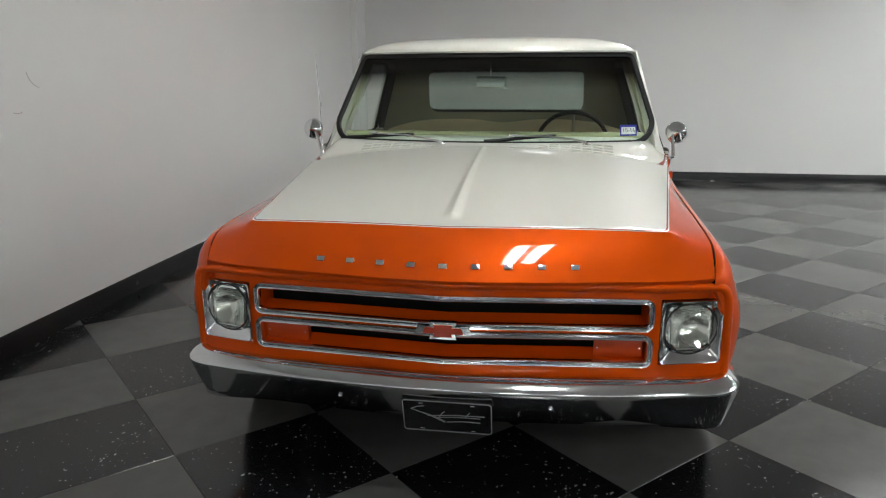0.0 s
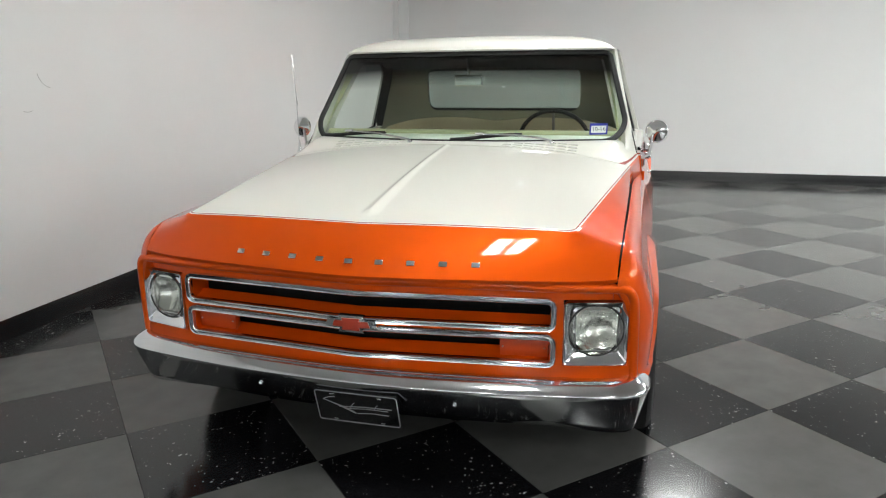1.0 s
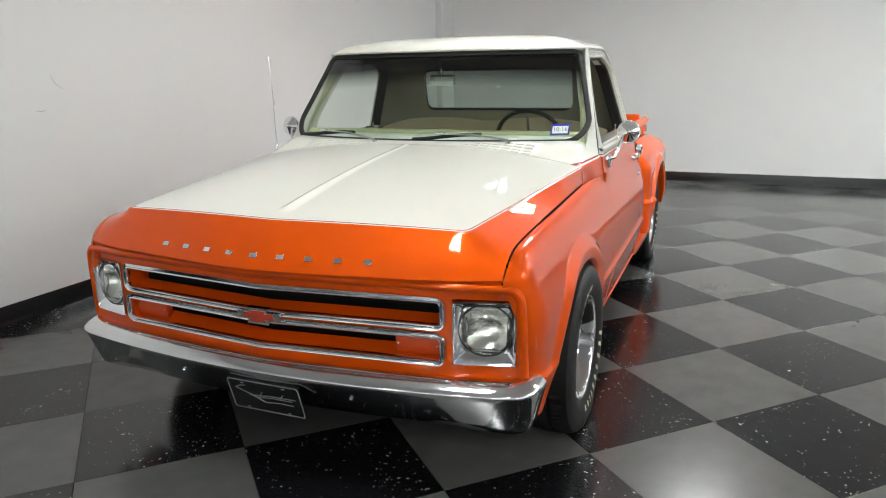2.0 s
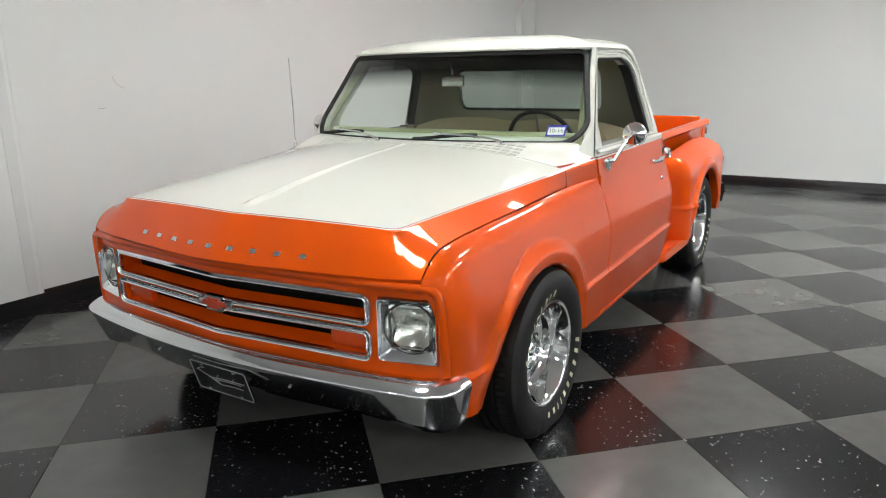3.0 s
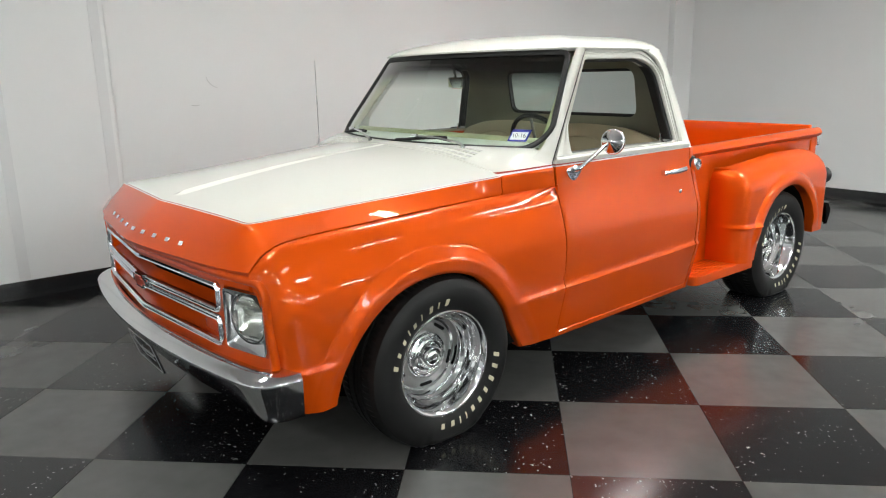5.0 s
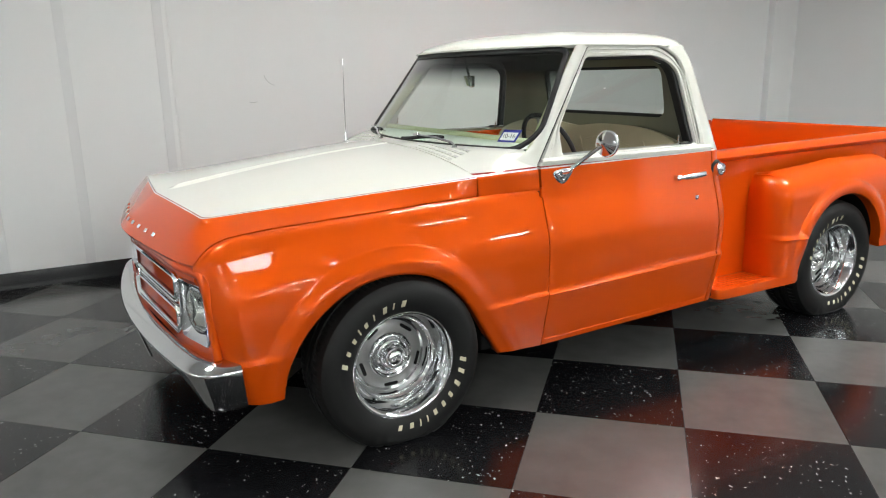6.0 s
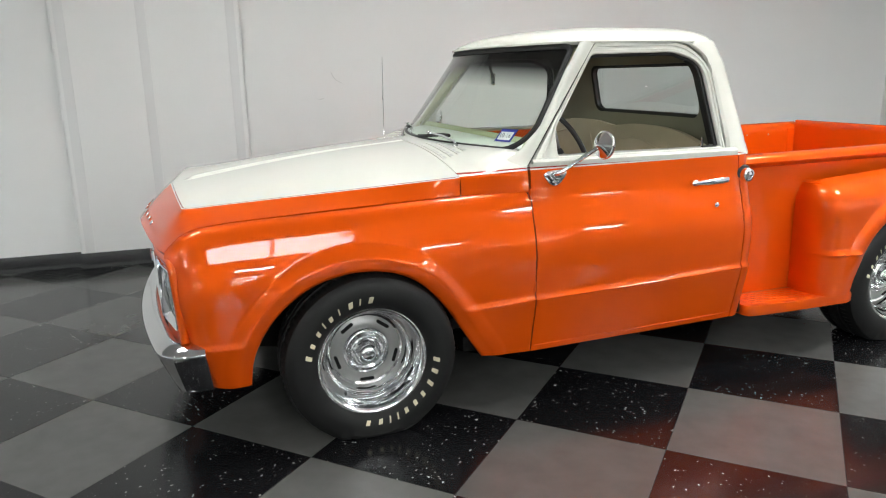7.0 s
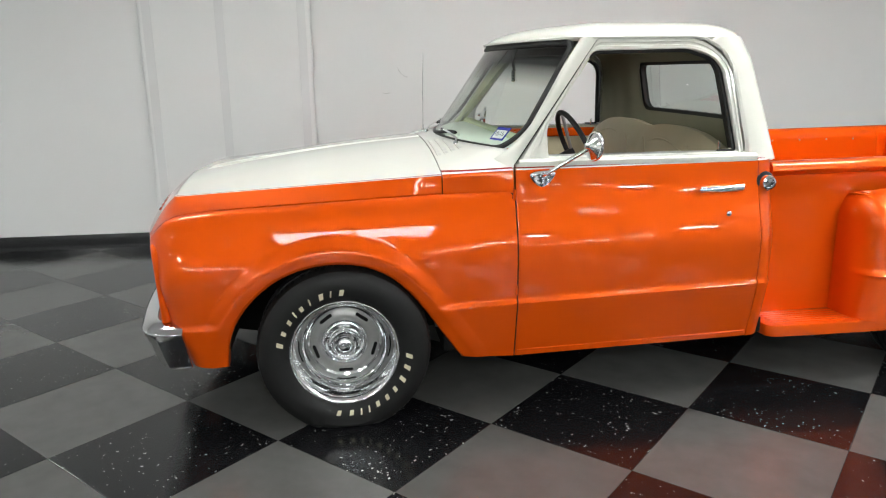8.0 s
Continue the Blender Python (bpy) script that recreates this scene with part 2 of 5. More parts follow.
# ---------------------------------------------------------------- mesh helpers
class Geo:
    """Vertices and faces gathered piece by piece."""

    def __init__(self):
        self.v, self.f = [], []

    def add(self, verts, faces):
        k = len(self.v)
        self.v += [tuple(float(c) for c in p) for p in verts]
        self.f += [tuple(i + k for i in f) for f in faces]
        return self

    def grid(self, pts, close_u=False, close_v=False, flip=False):
        pts = np.asarray(pts, float)
        n, m = pts.shape[:2]
        faces = []
        for i in range(n if close_u else n - 1):
            for j in range(m if close_v else m - 1):
                a, b = i * m + j, ((i + 1) % n) * m + j
                c, d = ((i + 1) % n) * m + (j + 1) % m, i * m + (j + 1) % m
                faces.append((a, d, c, b) if flip else (a, b, c, d))
        return self.add(pts.reshape(-1, 3), faces)

    def box(self, x0, x1, y0, y1, z0, z1, bevel=0.0):
        bm = bmesh.new()
        bmesh.ops.create_cube(bm, size=1.0)
        for v in bm.verts:
            v.co = Vector(((x0 + x1) / 2 + v.co.x * (x1 - x0), (y0 + y1) / 2 + v.co.y * (y1 - y0), (z0 + z1) / 2 + v.co.z * (z1 - z0)))
        if bevel:
            bmesh.ops.bevel(bm, geom=bm.edges[:], offset=bevel, segments=3, profile=0.6, affect="EDGES")
        bm.verts.index_update()
        self.add([v.co for v in bm.verts], [[v.index for v in f.verts] for f in bm.faces])
        bm.free()
        return self

    def sweep(self, path, profile, closed=False, up=(0, 0, 1), caps=True):
        """A profile of (sideways, upwards) offsets along a path."""
        path, up = np.asarray(path, float), np.asarray(up, float)
        n = len(path)
        rows = []
        for i in range(n):
            a, b = path[(i - 1) % n if closed else max(i - 1, 0)], path[(i + 1) % n if closed else min(i + 1, n - 1)]
            t = (b - a) / (np.linalg.norm(b - a) + 1e-12)
            side = np.cross(t, up)
            side /= np.linalg.norm(side) + 1e-12
            top = np.cross(side, t)
            rows.append([path[i] + p * side + q * top for p, q in profile])
        k = len(self.v)
        m = len(profile)
        self.grid(rows, close_u=closed, close_v=True)
        if caps and not closed:
            self.f += [tuple(k + j for j in range(m)), tuple(k + (n - 1) * m + j for j in reversed(range(m)))]
        return self

    def tube(self, path, r, n=10, closed=False, up=(0, 0, 1)):
        return self.sweep(path, [(r * math.cos(a), r * math.sin(a)) for a in np.linspace(0, 2 * math.pi, n, endpoint=False)], closed, up)

    def lathe(self, profile, n=48, centre=(0, 0, 0), close=False):
        """A profile of (radius, x) turned about the x axis through centre."""
        rows = []
        for a in np.linspace(0, 2 * math.pi, n, endpoint=False):
            rows.append([(centre[0] + x, centre[1] + r * math.cos(a), centre[2] + r * math.sin(a)) for r, x in profile])
        return self.grid(rows, close_u=True, close_v=close)

    def ball(self, c, rx, ry, rz, n=16):
        rows = [[(c[0] + rx * math.sin(p) * math.cos(a), c[1] + ry * math.sin(p) * math.sin(a), c[2] + rz * math.cos(p)) for p in np.linspace(0.02, math.pi - 0.02, n)] for a in np.linspace(0, 2 * math.pi, 2 * n, endpoint=False)]
        return self.grid(rows, close_u=True)

    def side(self, s):
        """The same, or mirrored to the other side of the truck."""
        g = Geo()
        g.v = [(s * x, y, z) for x, y, z in self.v]
        g.f = [f if s > 0 else tuple(reversed(f)) for f in self.f]
        return g

    def moved(self, dx, dy, dz):
        g = Geo()
        g.v, g.f = [(x + dx, y + dy, z + dz) for x, y, z in self.v], list(self.f)
        return g

    def mesh(self, name, *mats, sharp=38):
        me = bpy.data.meshes.new(name)
        me.from_pydata(self.v, [], self.f)
        bm = bmesh.new()
        bm.from_mesh(me)
        bmesh.ops.remove_doubles(bm, verts=bm.verts[:], dist=1e-5)
        bmesh.ops.recalc_face_normals(bm, faces=bm.faces[:])
        bm.to_mesh(me)
        bm.free()
        for m in mats:
            me.materials.append(m)
        me.polygons.foreach_set("use_smooth", [True] * len(me.polygons))
        me.set_sharp_from_angle(angle=radians(sharp))
        return me


def part(name, geo, material, parent=None, label="", thick=0.0, sharp=38):
    """One mesh under a thing or under a part."""
    ob = new(name, geo.mesh(name, material, sharp=sharp))
    ob.parent = parent
    if thick:
        mod = ob.modifiers.new("thickness", "SOLIDIFY")
        mod.thickness, mod.offset = thick, 0.0
    return tagged(ob, label) if label else ob


def thing(name, label, category, group="", at=(0, 0, 0)):
    ob = new(name)
    ob.location = at
    ob.empty_display_size = 0.1
    return tagged(ob, label, category, group)


def spaced(points, n):
    """A polyline resampled to n points evenly along its length."""
    p = np.asarray(points, float)
    s = np.r_[0, np.cumsum(np.linalg.norm(np.diff(p, axis=0), axis=1))]
    return np.stack([np.interp(np.linspace(0, s[-1], n), s, p[:, k]) for k in range(p.shape[1])], 1)


def rounded(points, times=3, closed=False):
    """Corners cut again and again into a smooth line (ends kept when open)."""
    p = np.asarray(points, float)
    for _ in range(times):
        a, b = (p, np.roll(p, -1, 0)) if closed else (p[:-1], p[1:])
        q = np.empty((2 * len(a), p.shape[1]))
        q[0::2], q[1::2] = 0.75 * a + 0.25 * b, 0.25 * a + 0.75 * b
        p = q if closed else np.vstack([p[:1], q, p[-1:]])
    return p


def ease(t):
    t = np.clip(t, 0, 1)
    return t * t * (3 - 2 * t)


def round_rect(x0, x1, z0, z1, r, n=6):
    pts = []
    for cx, cz, a0 in ((x1 - r, z1 - r, 0), (x0 + r, z1 - r, 90), (x0 + r, z0 + r, 180), (x1 - r, z0 + r, 270)):
        for a in np.linspace(a0, a0 + 90, n):
            pts.append((cx + r * math.cos(radians(a)), cz + r * math.sin(radians(a))))
    return np.array(pts)


# ---------------------------------------------------------------- the room
X_LEFT, X_RIGHT, Y_FRONT, Y_BACK, Z_TOP = -2.47, 23.0, -11.0, 6.85, 3.15
TILE, TILE_TURN, TILE_AT = 0.6096, 45.9, (1.502, 0.150)


def slab(name, x0, x1, y0, y1, z0, z1, mat, label, bevel=0.0):
    ob = new(name, Geo().box(x0, x1, y0, y1, z0, z1, bevel).mesh(name, mat))
    return tagged(ob, label, kind="structure")


X_BAY = 6.6
slab("ceiling", X_LEFT - 0.2, X_RIGHT + 0.2, Y_FRONT - 0.2, Y_BACK + 0.2, Z_TOP, Z_TOP + 0.15, M_CEIL, "plain white painted ceiling")
slab("wall_west", X_LEFT - 0.2, X_LEFT, Y_FRONT - 0.2, Y_BACK + 0.2, -0.1, Z_TOP, M_WALL, "smooth white painted wall with faint joints")
slab("wall_north", X_LEFT, X_BAY, Y_BACK, Y_BACK + 0.2, -0.1, Z_TOP, M_WALL, "smooth white painted wall")
# unseen walls past the bay, coloured dark so the lacquer reflects little
slab("wall_north_hall", X_BAY, X_RIGHT, Y_BACK, Y_BACK + 0.2, -0.1, Z_TOP, M_FARWALL, "unseen dark grey wall that keeps the lacquer's reflections dark")
slab("wall_east", X_RIGHT, X_RIGHT + 0.2, Y_FRONT - 0.2, Y_BACK + 0.2, -0.1, Z_TOP, M_FARWALL, "unseen dark grey wall that keeps the lacquer's reflections dark")
# unseen wall kept lighter, a reflector for bezels and grille
slab("wall_south", X_LEFT, X_RIGHT, Y_FRONT - 0.2, Y_FRONT, -0.1, Z_TOP, M_SOUTH, "unseen light grey wall brightening the chrome and grille")
# a shallow boxed-out stretch of the wall, of two boards, and a boxed corner
for k, (ya, yb) in enumerate(((-1.585, -0.960), (-0.960, -0.245))):
    slab("wall_panel", X_LEFT, X_LEFT + 0.075, ya, yb, 0.0, Z_TOP, M_WALL, "white painted wall board standing slightly proud", 0.034)
for ya, yb in ((-1.545, -1.478), (-0.994, -0.926), (-0.352, -0.285)):
    slab("trim", X_LEFT + 0.074, X_LEFT + 0.079, ya, yb, 0.12, Z_TOP, M_STRIP, "pale grey vertical strip on the wall", 0.002)
slab("wall_column", X_LEFT, X_LEFT + 0.085, 6.44, Y_BACK, 0.0, Z_TOP, M_WALL, "white boxed-in column in the corner", 0.004)


def baseboard(points, label):
    """A black cove base along a line on the floor; the wall lies to its left."""
    prof = [(0.0, 0.0), (0.012, 0.0), (0.009, 0.02), (0.006, 0.035), (0.006, 0.114), (0.004, 0.119), (0.0, 0.119)]
    ob = new("baseboard", Geo().sweep([(x, y, 0.0) for x, y in points], prof).mesh("baseboard", M_BASE, sharp=60))
    return tagged(ob, label, kind="structure")


LABEL_BASE = "glossy black vinyl cove base along the wall"
for stretch in (((X_LEFT, -1.585), (X_LEFT, Y_FRONT)), ((X_LEFT + 0.075, -0.245), (X_LEFT + 0.075, -1.585)), ((X_LEFT, 6.44), (X_LEFT, -0.245)), ((X_LEFT + 0.085, Y_BACK), (X_LEFT + 0.085, 6.44)), ((X_RIGHT, Y_BACK), (X_LEFT + 0.085, Y_BACK)), ((X_RIGHT, Y_FRONT), (X_RIGHT, Y_BACK)), ((X_LEFT, Y_FRONT), (X_RIGHT, Y_FRONT))):
    baseboard([stretch[1], stretch[0]], LABEL_BASE)

# scuffs on the wall
for cy, cz, r, a0, a1 in ((0.55, 1.47, 0.10, 190, 260), (0.35, 1.33, 0.09, 250, 290)):
    arc = [(X_LEFT + 0.0015, cy + r * math.cos(radians(a)), cz + r * math.sin(radians(a))) for a in np.linspace(a0, a1, 10)]
    tagged(new("wall_scuff", Geo().tube(arc, 0.0018, 5, up=(1, 0, 0)).mesh("wall_scuff", M_SCUFF)), "thin grey curved scuff on the white wall", kind="structure")

# unseen ceiling lights: white trays with two diffusers each
def ceiling_light():
    t = thing("ceiling_light", "unseen white fluorescent strip light with two glowing diffusers on the ceiling", "ceiling light", "ceiling lights")
    part("tray", Geo().box(-0.18, 0.18, -0.35, 0.35, -0.05, 0.0, 0.008), M_CEIL, t)
    for x in (-0.085, 0.085):
        part("diffuser", Geo().box(x - 0.056, x + 0.056, -0.32, 0.32, -0.068, -0.051, 0.006), M_TUBE, t, "bright white ribbed diffuser")
    return t


# added out of view: a dim panel for the pale patch reflected on the fender
def panel_light():
    t = thing("panel_light", "unseen soft panel light added for the pale patch on the fender", "ceiling light")
    part("tray", Geo().box(-0.52, 0.52, -1.0, 1.0, -0.05, 0.0, 0.008), M_CEIL, t)
    for y in (-0.49, 0.49):
        part("diffuser", Geo().box(-0.48, 0.48, y - 0.46, y + 0.46, -0.064, -0.051, 0.005), M_PANEL, t, "softly glowing opal panel")
    return t


panel_light().location = (6.6, 0.0, Z_TOP)
first = ceiling_light()
first.location = (0.52, -1.45, Z_TOP)
# some set by reflections, others added to brighten back wall and floor
near = [(0.4, 1.2, 1.0, 1.0), (1.4, 3.5, 1.4, 1.6), (3.5, 3.4, 1.0, 1.0), (5.7, 5.4, 1.0, 2.0), (5.7, 3.0, 1.0, 1.0), (5.5, -3.4, 1.0, 1.0), (2.9, -4.2, 1.0, 1.0)]
# an added row, out of view, to brighten grille and nose
front = [(x, -9.8, 1.0, 1.8) for x in (-1.2, 0.8, 2.8, 4.8)]
hall = [(8.2 + 2.6 * k, y, 1.0, 1.0) for k in range(6) for y in (-7.0, -3.6, -0.2, 2.6, 5.4)]
for x, y, wide, long in near + front + hall:
    copy_thing(first, Matrix.Translation((x, y, Z_TOP)) @ Matrix.Diagonal((wide, long, 1, 1)))


# ---------------------------------------------------------------- the pickup truck: shape functions
# x across (driver's side +), y towards the tail, z up; front axle at y = 0
HUB_Z = 0.318


def crease_z(y):
    return 0.461 + 0.034 * np.asarray(y, float)


gap_fine = np.linspace(-0.745, 0.7, 290)
gap_height = np.interp(gap_fine, (-0.745, -0.70, -0.634, -0.5, -0.227, 0.4, 0.7), (0.797, 0.855, 0.884, 0.897, 0.91, 0.936, 0.942))
for _ in range(60):
    gap_height[1:-1] = (gap_height[:-2] + 2 * gap_height[1:-1] + gap_height[2:]) / 4


def gap_z(y):
    """Height of the gap between hood and fender."""
    return np.interp(y, gap_fine, gap_height)


def side_x(y, z):
    """Half width of the lower body: upright, with a rolled shoulder that follows the gap beside the hood."""
    y, z = np.asarray(y, float), np.asarray(z, float)
    dz = z - crease_z(y)
    up = z - (gap_z(np.minimum(y, 0.69)) - 0.9415)
    low = 0.986 - 0.235 * np.maximum(-dz, 0)
    high = 0.973 + 0.011 * np.sin(np.clip(dz / 0.42, 0, 1) * np.pi) - 0.008 * ease((up - 0.65) / 0.15)
    high = high - 0.046 * ease((up - 0.70) / 0.27) - 0.12 * np.maximum(up - 0.93, 0)
    high = high + 0.013 * np.exp(-(np.maximum(dz, 0) / 0.011) ** 2)
    return np.where(dz < 0, low, high) + 0.010 * ease((y - 0.2) / 1.5)


def green_x(z):
    """Half width of the cab above the belt."""
    return 0.885 - 0.30 * (np.asarray(z, float) - 1.05)


def glass_y(x, z):
    """The windshield's curved face."""
    z = np.asarray(z, float)
    return 0.505 + (z - 1.105) * 0.672 + (0.180 + 0.136 * (z - 1.105)) * (np.asarray(x, float) / 0.8) ** 2


lid_fine = np.linspace(-0.76, 0.72, 300)
lid_width = np.interp(lid_fine, (-0.75, -0.6, 0.38, 0.50, 0.694, 0.72), (0.862, 0.868, 0.872, 0.878, 0.913, 0.918))
for _ in range(80):
    lid_width[1:-1] = (lid_width[:-2] + 2 * lid_width[1:-1] + lid_width[2:]) / 4


def lid_half(y):
    """Half width of the hood."""
    return np.interp(y, lid_fine, lid_width)


def hood_front(x):
    x = np.sqrt(np.asarray(x, float) ** 2 + 0.0144) - 0.12
    return -0.878 + 0.138 * (x / 0.87) ** 1.1 + 0.02 * (x / 0.758) ** 8


def panel_y(x):
    """The grille panel, bent like a prow."""
    ax = np.abs(np.asarray(x, float))
    return np.where(ax < 0.7, -0.832 + 0.092 * ax, -0.7676 + 0.25 * (ax - 0.7))


truck = thing("pickup_truck", "orange and cream two-tone vintage stepside pickup truck on a checkered floor", "truck", at=(0, -0.011, 0))
truck.rotation_euler = (0, 0, radians(0.7))

# ---------------------------------------------------------------- front fenders
ARCH = rounded([(-0.478, 0.270), (-0.468, 0.40), (-0.385, 0.545), (-0.235, 0.662), (-0.03, 0.700), (0.155, 0.660), (0.285, 0.535), (0.392, 0.365), (0.478, 0.243)], 3)
ARCH = spaced(ARCH, 300)
for _ in range(140):
    ARCH[1:-1] = (ARCH[:-2] + 2 * ARCH[1:-1] + ARCH[2:]) / 4
N_V = 72
front_z = np.array([0.27, 0.30, 0.40, 0.49, 0.60, 0.72, 0.795])
front_y = np.array([-0.625, -0.632, -0.665, -0.692, -0.712, -0.732, -0.748])
edge_front = [(y, z) for y, z in zip(front_y, front_z)]


def fender_top(y):
    return float(gap_z(y)) - 0.0005 - 0.0025 * float(ease((y + 0.60) / 0.5))


edge_top = [(y, fender_top(y)) for y in -0.742 + 1.438 * np.linspace(0, 1, 80) ** 1.45]
edge_rear = [(0.696, z) for z in np.linspace(fender_top(0.696), 0.236, 20)]
OUTER = np.vstack([spaced(edge_front, 56)[:-1], edge_top[:-1], spaced(edge_rear, 76)])
INNER = spaced(ARCH, len(OUTER))
ARCH_FINE = spaced(ARCH, 2400)
FRONT_LINE = np.polyfit(front_z, front_y, 3)


def fender_point(y, z):
    d = float(np.min(np.hypot(ARCH_FINE[:, 0] - y, ARCH_FINE[:, 1] - z)))
    dz = z - float(crease_z(y))
    # the crease dies out before it meets the arch
    x = float(side_x(y, z)) - 0.013 * (1 - float(ease((d - 0.03) / 0.07))) * (math.exp(-((dz / 0.011) ** 2)) if dz > 0 else 1.0)
    # the arch: a lip leaning in at its edge, a soft ridge and a hollow run-out
    flare = 0.021 * (1 - float(ease((d - 0.045) / 0.065))) - 0.014 * (1 - float(ease((d + 0.018) / 0.072)))
    flare -= 0.009 * (1 - math.sqrt(max(0.0, 1 - max(0.0, 1 - d / 0.012) ** 2)))
    fade = float(ease((dz + 0.12) / 0.22))
    x = x + flare * (0.55 + 0.45 * fade)
    r, reach = 0.070, 0.125
    edge = np.polyval(FRONT_LINE, z)
    t = float(np.clip((edge + reach - y) / reach, 0, 1))
    x = x - r * (1 - math.sqrt(max(0.012, 1 - t**2.4)))
    # rolled over to the gap beside the hood
    below = max(0.0, fender_top(y) - z)
    edge_x = float(lid_half(y)) + 0.0014 + 0.0020 * float(ease((y + 0.60) / 0.5)) * float(ease((0.70 - y) / 0.15))
    return edge_x + (x - edge_x) * math.sqrt(1 - (1 - min(1.0, (below + 0.0004) / 0.07)) ** 2.2)


def fender():
    u = np.linspace(0, 1, N_V)
    v = 0.5 * u + 0.5 * (0.5 - 0.5 * np.cos(np.pi * u))
    rows = []
    for a, b in zip(INNER, OUTER):
        flat = [a + (b - a) * t for t in v]
        col = [(float(fender_point(y, z)), y, z) for y, z in flat]
        # the lip turned in at the arch
        x0, y, z = col[0]
        lip = [(x0 - 0.055, y, z), (x0 - 0.012, y, z - 0.006), (x0 - 0.003, y, z - 0.004)]
        end = col[-1]
        inn = (end[0] - (0.02 if end[2] < 0.80 else 0.0), end[1] + (0.03 if end[2] < 0.80 and end[1] < -0.6 else 0), end[2] - (0.05 if end[2] >= 0.80 else 0))
        rows.append(lip + col + [inn])
    return Geo().grid(rows)


F = fender()
for s in (1, -1):
    part("front_fender", F.side(s), M_ORANGE, truck, "orange front fender with a flared wheel arch")
    # dark inner wheel house
    w = Geo()
    arch = spaced(ARCH, 40)
    w.grid([[(0.93, y * 1.01, z), (0.72, y * 1.03, z + 0.01), (0.52, y * 1.03, z + 0.01)] for y, z in arch])
    w.grid([[(0.52, y * 1.03, z + 0.01), (0.52, 0.0, 0.2)] for y, z in arch])
    part("wheel_house", w.side(s), M_BLACK, truck)

# ---------------------------------------------------------------- hood
HOOD_REAR = 0.405


def crown_z(y):
    """Height of the hood along its middle, behind the front crease."""
    return float(np.interp(y, CROWN_Y, CROWN_Z))


CROWN_Y = np.linspace(-0.73, 0.45, 60)
CROWN_Z = np.interp(CROWN_Y, (-0.73, -0.52, -0.21, 0.08, 0.45), (0.943, 0.980, 1.028, 1.064, 1.095))
for _ in range(60):
    CROWN_Z[1:-1] = (CROWN_Z[:-2] + 2 * CROWN_Z[1:-1] + CROWN_Z[2:]) / 4


def crease_at(y):
    """The side crease of the hood: half width and height."""
    return 0.8128 + 0.1355 * y, 0.982 + 0.0701 * y


def top_z(k, y):
    """Height of the hood's top, a share k of the way out to the side crease."""
    zc = crease_at(y)[1]
    x = k * crease_at(y)[0]
    broad = 0.034 - 0.016 * float(ease((y + 0.66) / 0.7))
    ridge = 0.013 * max(0.0, 1 - abs(x) / broad) ** 1.15 * float(ease((y + 0.66) / 0.035)) * (1 - 0.6 * float(ease((y + 0.60) / 0.95)))
    return zc + (crown_z(y) - zc) * (1 - abs(k) ** 2.3) + ridge


def hood_section(k, v):
    """A point of the hood: k from -1 to 1 across, v from -0.25 at the lip over 0 at the front crease to 1 at the rear."""
    s, a = math.copysign(1, k), abs(k)
    u = min(1.0, a / 0.8)
    w = max(0.0, (a - 0.8) / 0.2)
    y_front = -0.730 + 0.060 * u
    t = max(0.0, v)
    y = y_front + (HOOD_REAR - y_front) * t
    # on the side crease the section starts at its corner
    x = u * crease_at(y)[0]
    z = top_z(u, y)
    if w > 0:
        yg = -0.600 + (HOOD_REAR + 0.600) * t
        gx, gz = float(lid_half(yg)), float(gap_z(yg)) + 0.0015
        hollow = 0.003 * math.sin(w * math.pi) * (1 - t)
        y, x, z = y + (yg - y) * w, x + (gx - x) * w, z + (gz - z) * w - hollow
    if v < 0:
        q = -v / 0.25
        if w > 0:
            xl = 0.735 + (0.862 - 0.735) * w
            yl = float(hood_front(xl))
            zl = 0.797
            if w >= 1:
                # down the gap to the corner of the lip
                yy = -0.600 + (-0.742 + 0.600) * q
                return (s * float(lid_half(yy)), yy, float(gap_z(yy)) + 0.0015)
            side = (float(lid_half(-0.6 - 0.142 * q)), -0.6 - 0.142 * q, float(gap_z(-0.6 - 0.142 * q)) + 0.0015)
            edge_x = 0.722 + (0.735 - 0.722) * q
            y0 = -0.670 + (float(hood_front(0.735)) + 0.670) * q
            z0 = 0.935 + (0.797 - 0.935) * (q - 0.085 * math.sin(q * math.pi) ** 1.3)
            lx, ly, lz = x + (xl - x) * q, y + (yl - y) * q, z + (zl - z) * q
            # a patch between the crease, the lip, the nose and the gap
            bx = (1 - w) * edge_x + w * side[0]
            by = (1 - w) * y0 + w * side[1]
            bz = (1 - w) * z0 + w * side[2]
            c = [((0.722, -0.670, 0.935), (0.735, float(hood_front(0.735)), 0.797)), ((float(lid_half(-0.6)), -0.6, float(gap_z(-0.6)) + 0.0015), (0.862, -0.742, 0.797))]
            tens = [(1 - w) * ((1 - q) * c[0][0][n] + q * c[0][1][n]) + w * ((1 - q) * c[1][0][n] + q * c[1][1][n]) for n in range(3)]
            puff = 0.003 * math.sin(q * math.pi) * math.sin(w * math.pi)
            return (s * (lx + bx - tens[0] + puff), ly + by - tens[1], lz + bz - tens[2] + puff)
        xl = u * 0.735
        yl = float(hood_front(xl))
        f = q - 0.085 * math.sin(q * math.pi) ** 1.3
        return (s * (x + (xl - x) * q), y + (yl - y) * q, z + (0.797 - z) * f)
    return (s * x, y, z)


